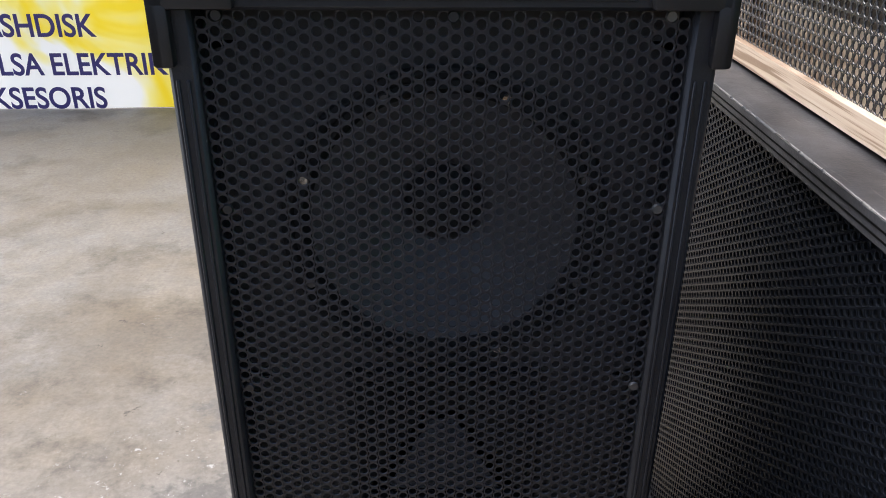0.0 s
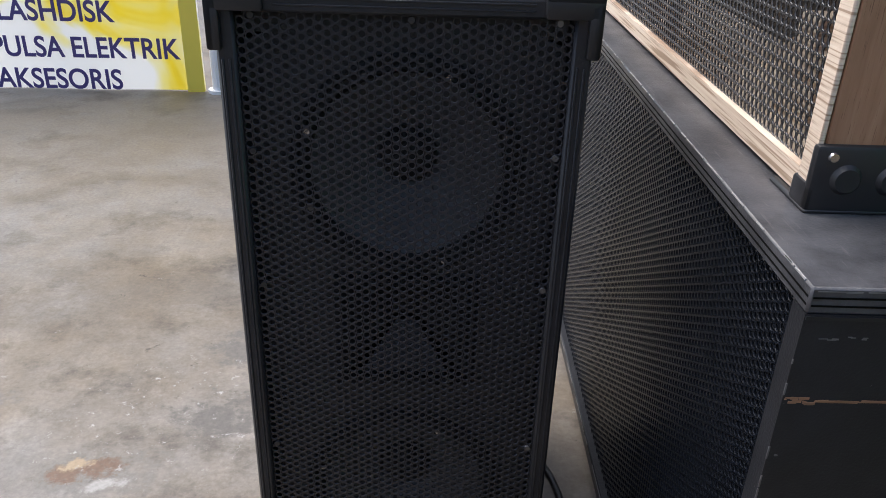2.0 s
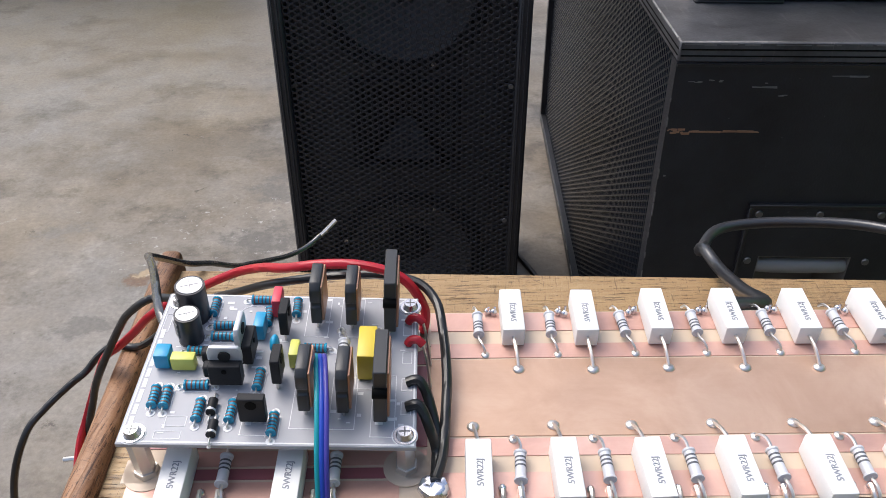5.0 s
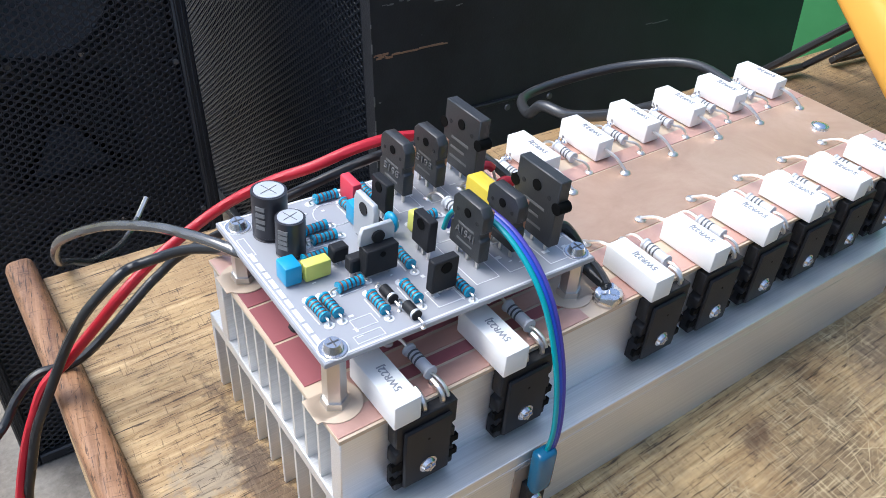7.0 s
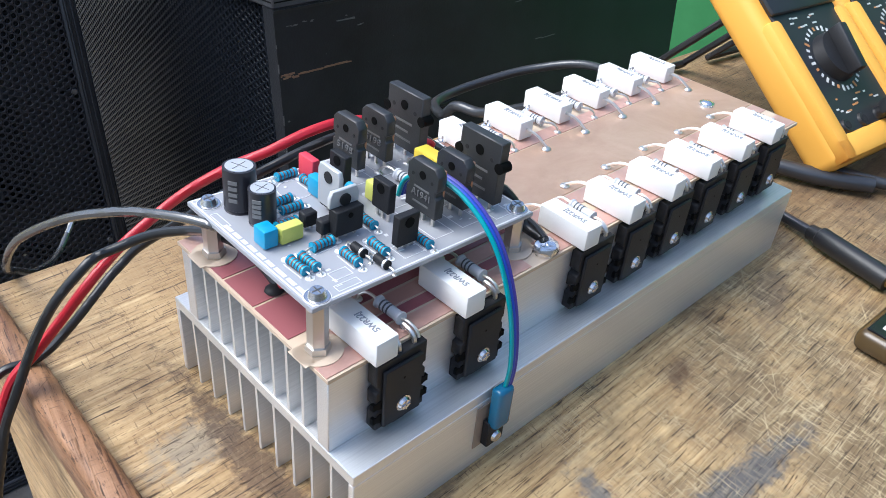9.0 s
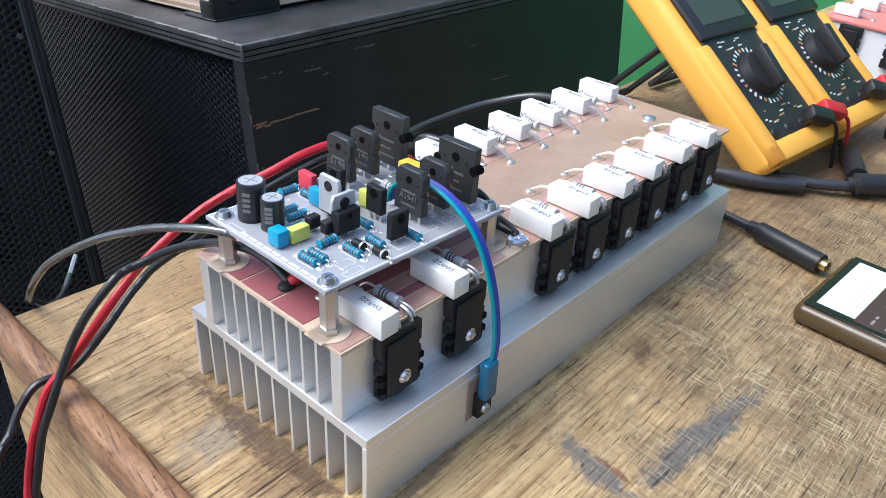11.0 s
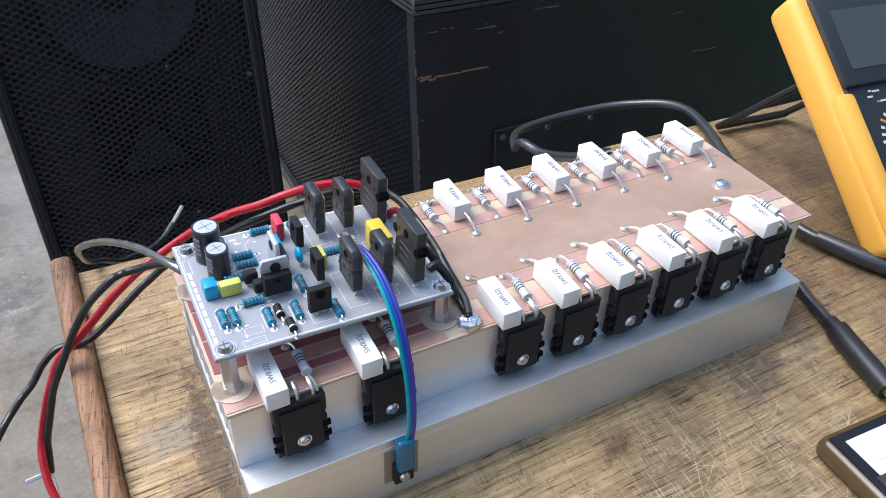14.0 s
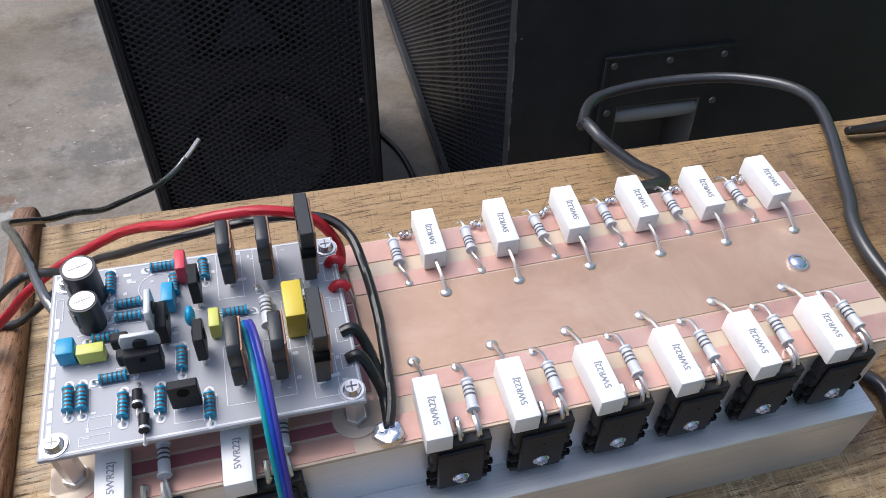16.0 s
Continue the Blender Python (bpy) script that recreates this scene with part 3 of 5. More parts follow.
def column_speaker():
    W, D, H = 0.284, 0.42, 0.705
    t = thing("column_speaker", "tall black loudspeaker cabinet with perforated metal front", "loudspeaker", pose(-0.0878, 0.6935, 0.0, 0, 0, -1.8))
    b = 0.0150
    m = Mesh()
    m.box(0.001, W - 0.001, 0.10, D, 0.001, H - 0.001)
    part("cabinet", m, BLACK, t)
    for nm, a in (("side_panel", (0, b, 0.02, D, 0, H, 0.003)), ("side_panel", (W - b, W, 0.02, D, 0, H, 0.003)), ("upper_panel", (b - 0.002, W - b + 0.002, 0.02, D - 0.002, H - b, H - 0.0005, 0.002)), ("lower_panel", (b - 0.002, W - b + 0.002, 0.02, D - 0.002, 0.0005, b, 0.002))):
        m = Mesh()
        m.box(*a)
        part(nm, m, BLACK, t)
    # the baffle, cut out for two woofers and a horn
    cx, hx = 0.1435, W / 2 - b
    for z0, z1, x0, x1 in ((b, 0.098, b, W - b), (0.670, H - b, b, W - b), (0.318, 0.350, b, W - b), (0.350, 0.450, b, cx - 0.058), (0.350, 0.450, cx + 0.058, W - b)):
        m = Mesh()
        m.box(x0, x1, 0.028, 0.032, z0, z1)
        part("baffle", m, BAFFLE, t)
    for z in (0.5600, 0.2080):
        m = Mesh()
        ring = []
        for k in range(64):
            c, q = math.cos(k * math.pi / 32), math.sin(k * math.pi / 32)
            e = min(hx / max(abs(c), 1e-6), 0.110 / max(abs(q), 1e-6))
            ring.append((m.bm.verts.new((cx + 0.094 * c, 0.028, z + 0.094 * q)), m.bm.verts.new((W / 2 + e * c, 0.028, z + e * q))))
        for k in range(64):
            p0, p1 = ring[k], ring[(k + 1) % 64]
            m.bm.faces.new((p0[0], p0[1], p1[1], p1[0]))
        part("baffle", m, BAFFLE, t)
    for x0, x1, z0, z1 in ((0, b, 0, H), (W - b, W, 0, H), (b, W - b, H - b, H), (b, W - b, 0, b)):
        m = Mesh()
        m.box(x0, x1, 0.0, 0.0215, z0, z1, 0.0022)
        if x1 - x0 < 0.05:
            for k in (0.30, 0.66):
                m.box(x0 + b * k - 0.0010, x0 + b * k + 0.0010, -0.0012, 0.004, z0 + 0.05, z1 - 0.05, 0.0005)
        else:
            for k in (0.40, 0.72):
                m.box(x0 + 0.03, x1 - 0.03, -0.0010, 0.004, z0 + b * k - 0.0008, z0 + b * k + 0.0008, 0.0004)
        part("frame_rail", m, BLACK, t, "rough textured black rail")
    me = perforated(W - 2 * b, H - 2 * b, 0.0075, 0.0050, 0.0012, 12, True)
    me.materials.append(GRILLE)
    part("grille", me, GRILLE, t, "black perforated steel grille", pose(b, 0.006, b))
    # two woofers with a horn between them, close behind the steel
    for z in (0.5600, 0.2080):
        R = 0.100
        m = Mesh()
        m.tube([(cx + (R - 0.006) * math.cos(a), 0.0245, z + (R - 0.006) * math.sin(a)) for a in (k * math.pi / 24 for k in range(49))], 0.0042, 8, 1)
        d = part("woofer", m, HOLLOW, t, "woofer behind the grille")
        m = Mesh()
        lathe(m, cx, z, ((R - 0.010, 0.0235), (R - 0.015, 0.0225), (R - 0.016, 0.0250), (R - 0.0195, 0.0290)))
        part("surround", m, HOLLOW, d)
        m = Mesh()
        lathe(m, cx, z, ((R - 0.019, 0.0285), (0.055, 0.0460), (0.022, 0.0700)))
        part("cone", m, CONE, d, "grey paper cone")
        m = Mesh()
        m.ball((cx, 0.066, z), 0.026, 1, 0.62, 1, 16)
        part("dust_cap", m, HOLLOW, d)
        for k in range(8):
            a = math.pi / 8 + k * math.pi / 4
            m = Mesh()
            screw_head(m, (cx + 0.0875 * math.cos(a), 0.0165, z + 0.0875 * math.sin(a)), 0.0032)
            part("bolt", m, STEEL if k in (1, 3, 6) else DARK_STEEL, d)
    m = Mesh()
    hz, hw, hh = 0.400, 0.058, 0.050
    outer = [(cx - hw, 0.020, hz - hh), (cx + hw, 0.020, hz - hh), (cx + hw, 0.020, hz + hh), (cx - hw, 0.020, hz + hh)]
    inner = [(cx - 0.012, 0.050, hz + 0.004), (cx + 0.012, 0.050, hz + 0.004), (cx + 0.012, 0.050, hz + 0.024), (cx - 0.012, 0.050, hz + 0.024)]
    o, i = [m.bm.verts.new(p) for p in outer], [m.bm.verts.new(p) for p in inner]
    for k in (1, 2, 3):
        m.bm.faces.new((o[k], o[(k + 1) % 4], i[(k + 1) % 4], i[k]))
    horn = part("horn", m, HOLLOW, t, "horn mouth behind the grille")
    # lower lip paler than the other walls: the light on it is painted
    m = Mesh()
    lip = [m.bm.verts.new(p) for p in ((cx - 0.040, 0.024, hz - 0.044), (cx + 0.040, 0.024, hz - 0.044), (cx + 0.009, 0.046, hz + 0.000), (cx - 0.009, 0.046, hz + 0.000))]
    m.bm.faces.new(lip)
    part("lower_lip", m, BAFFLE, horn, "sloping horn lip, toned paler for the light it catches")
    m = Mesh()
    m.box(cx - 0.0125, cx + 0.0125, 0.050, 0.052, hz + 0.0035, hz + 0.0245)
    part("throat", m, HOLLOW, horn)
    m = Mesh()
    for (a0, a1, c0, c1) in ((cx - hw - 0.007, cx + hw + 0.007, hz + hh, hz + hh + 0.007), (cx - hw - 0.007, cx + hw + 0.007, hz - hh - 0.007, hz - hh), (cx - hw - 0.007, cx - hw, hz - hh, hz + hh), (cx + hw, cx + hw + 0.007, hz - hh, hz + hh)):
        m.box(a0, a1, 0.020, 0.0285, c0, c1, 0.001)
    part("flange", m, HOLLOW, horn)
    for x in (0, W):
        m = Mesh()
        s = 1 if x == 0 else -1
        for (a0, a1, c0, c1, d0, d1) in ((-0.0055, 0.038, -0.006, 0.05, H - 0.003, H + 0.0050), (-0.0055, 0.038, -0.006, 0.003, H - 0.0140, H + 0.0045), (-0.0055, 0.0055, -0.006, 0.003, H - 0.0430, H - 0.002), (-0.0055, 0.002, -0.006, 0.05, H - 0.0430, H)):
            xs = sorted((x + s * a0, x + s * a1))
            m.box(xs[0], xs[1], c0, c1, d0, d1, 0.0022, 2)
        c = part("corner_protector", m, PLASTIC, t)
        m = Mesh()
        m.rod((x + s * 0.018, 0.022, H + 0.0048), (x + s * 0.018, 0.022, H + 0.0085), 0.0105, 0.0080, n=20)
        part("stacking_foot", m, PLASTIC, c)
    for x in (b + 0.0055, W - b - 0.0045):
        for z in (0.687, 0.580, 0.457, 0.280, 0.130, 0.020):
            g = Mesh()
            screw_head(g, (x + (0.006 if z > 0.6 and x < 0.1 else -0.006 if z > 0.6 else 0), 0.006, z), 0.0033)
            q = part("screw", g, DARK_STEEL if x > 0.1 else PLASTIC, t)
    part("screw", screw_head(Mesh(), (0.147, 0.006, 0.6865), 0.0033), PLASTIC, t)
    m = Mesh()
    m.box(0.0385, W - 0.0385, 0.004, D - 0.004, H, H + 0.002)
    m.box(0.004, W - 0.004, 0.051, D - 0.004, H, H + 0.0019)
    part("top_panel", m, mat("pale_laminate", (0.62, 0.63, 0.65), 0.4), t, "pale grey laminate top")
    # stand-in for an unidentified pale piece, given an invented loop shape
    m = Mesh()
    m.tube([(W, D - 0.020, 0.475), (W + 0.020, D - 0.016, 0.465), (W + 0.027, D - 0.014, 0.430), (W + 0.027, D - 0.014, 0.395), (W + 0.014, D - 0.016, 0.380), (W, D - 0.018, 0.384)], 0.005, 8, 6)
    m.box(W - 0.001, W + 0.003, D - 0.038, D - 0.004, 0.372, 0.488, 0.001)
    part("pale_piece", m, mat("pale_piece_grey", (0.36, 0.37, 0.39), 0.5), t, "unidentified pale grey piece, shaped as a loop on a plate")


column_speaker()


def bass_cabinet():
    X, Y, W, L, H, F = 0.2935, 0.4820, 0.640, 1.03, 0.579, 0.050
    t = thing("bass_cabinet", "large black plywood bass cabinet with perforated front, scuffed edges", "loudspeaker", pose(X, Y, 0.0, 0, 0, -2.1))
    p = 0.018
    m = Mesh()
    m.box(0, W, 0, L, H - p, H, 0.0015)
    part("top_panel", m, BLACK_DUST_SHEEN, t, "dusty black top with painted-in sheen and rubbed edges")
    m = Mesh()
    m.box(0, W, 0, L, F, F + p, 0.002)
    part("bottom_panel", m, BLACK, t)
    # recessed carrying handle: an opening through the side, a dish and a frame
    ux0, ux1, uz0, uz1 = 0.1080, 0.1970, 0.2700, 0.3690
    m = Mesh()
    m.box(0, ux0, 0, p, F + p, H - p)
    m.box(ux1, W, 0, p, F + p, H - p)
    m.box(ux0, ux1, 0, p, F + p, uz0)
    m.box(ux0, ux1, 0, p, uz1, H - p)
    part("side_panel", m, BLACK, t)
    m = Mesh()
    m.box(0, W, L - p, L, F + p, H - p, 0.001)
    part("side_panel", m, BLACK, t)
    m = Mesh()
    m.box(W - p, W, p, L - p, F + p, H - p)
    part("back_panel", m, BLACK, t)
    # baffle and woofers coloured near-black for the shade behind the grille
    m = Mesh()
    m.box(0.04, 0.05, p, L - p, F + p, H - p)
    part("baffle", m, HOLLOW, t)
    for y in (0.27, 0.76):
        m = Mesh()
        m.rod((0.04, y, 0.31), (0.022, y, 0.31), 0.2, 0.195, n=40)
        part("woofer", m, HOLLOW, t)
    me = perforated(L - 2 * p, H - F - 2 * p, 0.0079, 0.0053, 0.0014, 8, True)
    me.materials.append(GRILLE_DARK)
    part("grille", me, GRILLE_DARK, t, "black perforated steel grille", pose(0.010, L - p, F + p, 0, 0, -90))
    for x in (0.06, W - 0.06):
        for y in (0.06, L - 0.06):
            m = Mesh()
            m.rod((x, y, 0.0), (x, y, F), 0.024, 0.030, n=18)
            part("foot", m, PLASTIC, t)
    # handle frame, its screws, the dish and the grip
    m = Mesh()
    fx0, fx1, fz0, fz1 = 0.0885, 0.2220, 0.2500, 0.4265
    for a0, a1, c0, c1 in ((fx0, ux0, fz0, fz1), (ux1, fx1, fz0, fz1), (ux0, ux1, uz1, fz1), (ux0, ux1, fz0, uz0)):
        m.box(a0, a1, -0.0035, 0.0, c0, c1)
    h = part("handle_frame", m, BLACK, t, "black steel handle frame")
    for (a0, a1, b0, b1, c0, c1) in ((fx0, fx1, -0.0046, -0.0034, fz1 - 0.0035, fz1), (fx0, fx0 + 0.0035, -0.0046, -0.0034, fz0, fz1 - 0.0036)):
        m = Mesh()
        m.box(a0, a1, b0, b1, c0, c1, 0.0005)
        part("rolled_edge", m, PLASTIC, h)
    dish = mat("dish_grey", (0.16, 0.155, 0.15), 0.42)
    m = Mesh()
    m.box(ux0 + 0.001, ux1 - 0.001, 0.055, 0.057, uz0 + 0.001, uz1 - 0.001)
    for a0, a1, c0, c1 in ((ux0, ux0 + 0.001, uz0, uz1), (ux1 - 0.001, ux1, uz0, uz1), (ux0 + 0.001, ux1 - 0.001, uz0, uz0 + 0.001), (ux0 + 0.001, ux1 - 0.001, uz1 - 0.001, uz1)):
        m.box(a0, a1, -0.003, 0.057, c0, c1)
    part("dish", m, dish, h, "grey pressed dish")
    m = Mesh()
    m.tube([(ux0 + 0.001, 0.006, uz1 - 0.014), (ux0 + 0.02, 0.004, uz1 - 0.014), (ux1 - 0.02, 0.004, uz1 - 0.014), (ux1 - 0.001, 0.006, uz1 - 0.014)], 0.0085, 12, 4)
    part("grip", m, mat("grey_grip", (0.22, 0.22, 0.225), 0.35), h, "grey rubber grip")
    for k in range(3):
        part("screw", screw_head(Mesh(), (0.0985 + k * 0.0565, -0.0035, 0.4165), 0.0038), DARK_STEEL, h)
    for z in (0.364, 0.312, 0.262):
        for x in (0.0985, 0.2115):
            part("screw", screw_head(Mesh(), (x, -0.0035, z), 0.0038), DARK_STEEL, h)
    scuff = mat("bare_wood_scuff", (0.36, 0.20, 0.12), 0.7)
    worn = mat("rubbed_paint", (0.15, 0.145, 0.145), 0.6)
    rnd = random.Random(5)
    for x, z, w, n in ((0.001, 0.4985, 0.010, 12), (0.009, 0.4980, 0.012, 7), (0.020, 0.4979, 0.030, 16), (0.046, 0.4984, 0.040, 12), (0.012, 0.544, 0.014, 3), (0.060, 0.540, 0.040, 2), (0.090, 0.532, 0.012, 3), (0.004, 0.454, 0.004, 3), (0.120, 0.550, 0.06, 3), (0.028, 0.5455, 0.006, 3), (0.037, 0.5450, 0.006, 3), (0.076, 0.5440, 0.004, 2), (0.330, 0.470, 0.05, 2), (0.300, 0.520, 0.03, 2)):
        for k in range(n):
            m = Mesh()
            a, e = x + rnd.random() * w * 0.6, rnd.uniform(0.0002, 0.0011 if x < 0.010 else 0.0005)
            q = z + rnd.uniform(-0.0022, 0.0022) * (1 if x < 0.010 and n > 6 else 0.3)
            m.box(a, a + w * (0.15 + 0.4 * rnd.random()), -0.0004, 0.0005, q - e, q + e, m=Matrix.Translation((a, 0, q)) @ pose(0, 0, 0, 0, rnd.uniform(-2, 2), 0) @ Matrix.Translation((-a, 0, -q)))
            part("scratch", m, scuff if n > 3 else worn, t, "bare wood scratch" if n > 3 else "pale rubbed scratch")
    # paint rubbed thin along the edges
    for k in range(46):
        m = Mesh()
        w = rnd.uniform(0.003, 0.018)
        a = rnd.uniform(0.0, W - w)
        e = rnd.uniform(0.0003, 0.0009)
        m.box(a, a + w, -0.0003, 0.0004, H - 0.0024 - e, H - 0.0022)
        part("scratch", m, worn, t)
    for k in range(30):
        m = Mesh()
        w = rnd.uniform(0.003, 0.014)
        a = rnd.uniform(F + 0.02, H - 0.04)
        m.box(-0.0003, 0.0004 + rnd.uniform(0.0, 0.0007), -0.0003, 0.0004, a, a + w)
        part("scratch", m, worn, t)
    pale = mat("rubbed_bare_edge", (0.30, 0.295, 0.29), 0.6)
    for k in range(60):
        m = Mesh()
        w = rnd.uniform(0.006, 0.030)
        a = rnd.uniform(0.0, L - w)
        e = rnd.uniform(0.0003, 0.0011)
        m.box(-0.0003, e, a, a + w, H - 0.0004 - e * 0.5, H + 0.0003)
        part("scratch", m, pale, t)
    for k in range(26):
        m = Mesh()
        w = rnd.uniform(0.010, 0.050)
        a = rnd.uniform(0.0, L - w)
        m.box(-0.0004, 0.0005, a, a + w, F + p - 0.0035, F + p - rnd.uniform(0.0005, 0.002))
        part("scratch", m, worn, t)
    # plies showing in the edges of the top panel
    for z in (H - p * 0.38, H - p * 0.68):
        m = Mesh()
        m.box(-0.0004, 0.0006, 0.002, L - 0.002, z - 0.0006, z + 0.0006)
        m.box(0.002, W - 0.002, -0.0004, 0.0006, z - 0.0006, z + 0.0006)
        part("ply_line", m, NOTCH, t)
    m = Mesh()
    m.box(0.0005, W - 0.001, -0.0012, 0.0005, H - p - 0.0035, H - p - 0.0012)
    part("panel_joint", m, PLASTIC, t)


bass_cabinet()


def wooden_cabinet():
    X, Y, Z = 0.3415, 0.5935, 0.583
    W, L, H = 0.48, 1.05, 0.42
    t = thing("wooden_cabinet", "brown veneered loudspeaker cabinet with black corner protectors", "loudspeaker", pose(X, Y, Z, 0, 0, -2.0))
    p = 0.02
    for z0, nm in ((0.0, "bottom_panel"), (H - p, "top_panel")):
        m = Mesh()
        m.box(0, W, 0.0005, L, z0, z0 + p, 0.001)
        part(nm, m, PLY, t, "bare plywood edge")
    for y0 in (0, L - p):
        m = Mesh()
        m.box(0.0008, W, y0, y0 + p, p, H - p, 0.001)
        part("side_panel", m, VENEER, t)
        m = Mesh()
        m.box(-0.004, 0.0, y0, y0 + p, 0.0, H, 0.001)
        part("edge_strip", m, PLY, t, "bare plywood edge")
    # dark sheet painted for the shade inside the cabinet
    m = Mesh()
    m.box(0.16, 0.17, p, L - p, p, H - p)
    part("inner_panel", m, mat("inner_panel_shade", (0.050, 0.042, 0.034), 0.7), t, "inner panel coloured dark for the shaded interior")
    for y in (0.47, 0.565, 0.655, 0.75, 0.85):
        m = Mesh()
        m.box(0.012, 0.030, y, y + 0.011, p, H - p)
        part("slat", m, PLY, t, "bare plywood slat behind the grille")
    m = Mesh()
    m.box(0.030, 0.075, 0.095, 0.165, p, 0.085)
    m.box(0.030, 0.075, 0.112, 0.148, 0.0851, 0.110)
    part("brace_block", m, PLY, t, "bare plywood brace block")
    me = perforated(L - 2 * p, H - 2 * p, 0.0095, 0.0072, 0.0012, 8)
    me.materials.append(GRILLE_STEEL)
    part("grille", me, GRILLE_STEEL, t, "black perforated steel grille", pose(0.006, L - p, p, 0, 0, -90))
    for x0 in (-0.006, W - 0.078):
        m = Mesh()
        m.box(x0, x0 + 0.084, -0.005, 0.004, -0.003, 0.046, 0.003, 2)
        if x0 < 0:
            m.box(x0, x0 + 0.006, -0.005, 0.024, -0.003, 0.017, 0.003, 2)
        m.box(x0, x0 + 0.084, -0.005, 0.06, -0.005, 0.0, 0.002)
        c = part("corner_protector", m, PLASTIC, t)
        for k in (0.024, 0.056):
            m = Mesh()
            m.rod((x0 + k, -0.0045, 0.022), (x0 + k, -0.0085, 0.022), 0.0115, 0.0085, n=20)
            part("dimple", m, PLASTIC, c)
        for k in (0.012, 0.072):
            part("screw", screw_head(Mesh(), (x0 + k, -0.005, 0.038), 0.0038), STEEL, c)


wooden_cabinet()

# ---- the desk ----
TOP = Matrix.Translation((0, -0.0008, 0.5527)) @ pose(0, 0, 0, 5.648)
X0, X1, Y0, Y1 = -0.0385, 0.95, -0.45, 0.1720


def desk():
    t = thing("school_desk", "old wooden desk with a sloping scratched top", "desk", TOP)
    m = Mesh()
    m.box(X0, X1, Y0, Y1, -0.022, 0.0, 0.0015)
    # the far edge runs a little out of square
    for v in m.bm.verts:
        if v.co.y > 0:
            v.co.y -= 0.034 * v.co.x
    part("desktop", m, DESK, t, "golden brown worn wooden top")
    m = Mesh()
    m.box(X0 - 0.0100, X0 + 0.0008, Y0, Y1 + 0.009, -0.012, 0.0072, 0.0036, 3)
    part("rim", m, DESK_DARK, t, "dark worn edge moulding")
    m = Mesh()
    m.box(X0 - 0.0085, X0 - 0.0002, Y0 + 0.001, Y1 - 0.002, -0.16, -0.0122, 0.0015)
    m.box(X0 - 0.0002, X0 + 0.02, Y0 + 0.01, Y1 - 0.004, -0.16, -0.0225)
    part("side_board", m, DESK_SIDE, t, "pale worn side board")
    m = Mesh()
    m.box(X0 + 0.02, X1 - 0.02, Y1 - 0.065, Y1 - 0.045, -0.16, -0.0225, 0.002)
    part("back_board", m, DESK, t)
    for x in (X0, X1 - 0.05):
        for y in (Y0 + 0.02, Y1 - 0.115):
            m = Mesh()
            m.box(x, x + 0.045, y, y + 0.045, (-0.5527 - y * 0.09837) / 0.99515 + 0.006, -0.0225, 0.002)
            part("leg", m, DESK_DARK, t)


desk()


# ---- amplifier module ----
AMP = thing("amplifier_module", "bare power amplifier module with stacked aluminium heatsinks on the desk", "amplifier", TOP)
AX = 0.2505
ZP, ZB = 0.0608, 0.0786
QX = (0.0218, 0.0538, 0.1075, 0.1327, 0.1577, 0.1825, 0.2076, 0.2325)


def heatsinks():
    m = Mesh()
    m.box(0, AX, -0.0110, 0.0860, 0.0280, 0.0322, 0.0003)
    low = part("lower_heatsink", m, ALU, AMP, "wide finned aluminium heatsink")
    for y in (-0.0110, 0.0838):
        m = Mesh()
        m.box(0, AX, y, y + 0.0022, 0.0, 0.0280, 0.0002)
        part("side_wall", m, ALU, low)
    n = 9
    fin = Mesh()
    fin.box(0.0004, AX - 0.0004, -0.0006, 0.0006, 0.0, 0.0280)
    fin = finish(fin, "fin", ALU)
    for k in range(1, n + 1):
        part("fin", fin, ALU, low, m=pose(0, -0.0100 + k * 0.0950 / (n + 1), 0))
    m = Mesh()
    m.box(0, AX, 0.0, 0.0052, 0.0322, 0.0592, 0.0003)
    up = part("upper_heatsink", m, ALU, AMP, "narrow finned aluminium heatsink")
    m = Mesh()
    m.box(0, AX, 0.0703, 0.0755, 0.0322, 0.0592, 0.0003)
    part("side_wall", m, ALU, up)
    fin = Mesh()
    fin.box(0.0004, AX - 0.0004, -0.0006, 0.0006, 0.0322, 0.0590)
    fin = finish(fin, "fin", ALU)
    for k in range(1, 9):
        part("fin", fin, ALU, up, m=pose(0, 0.0052 + k * 0.0651 / 9, 0))


heatsinks()


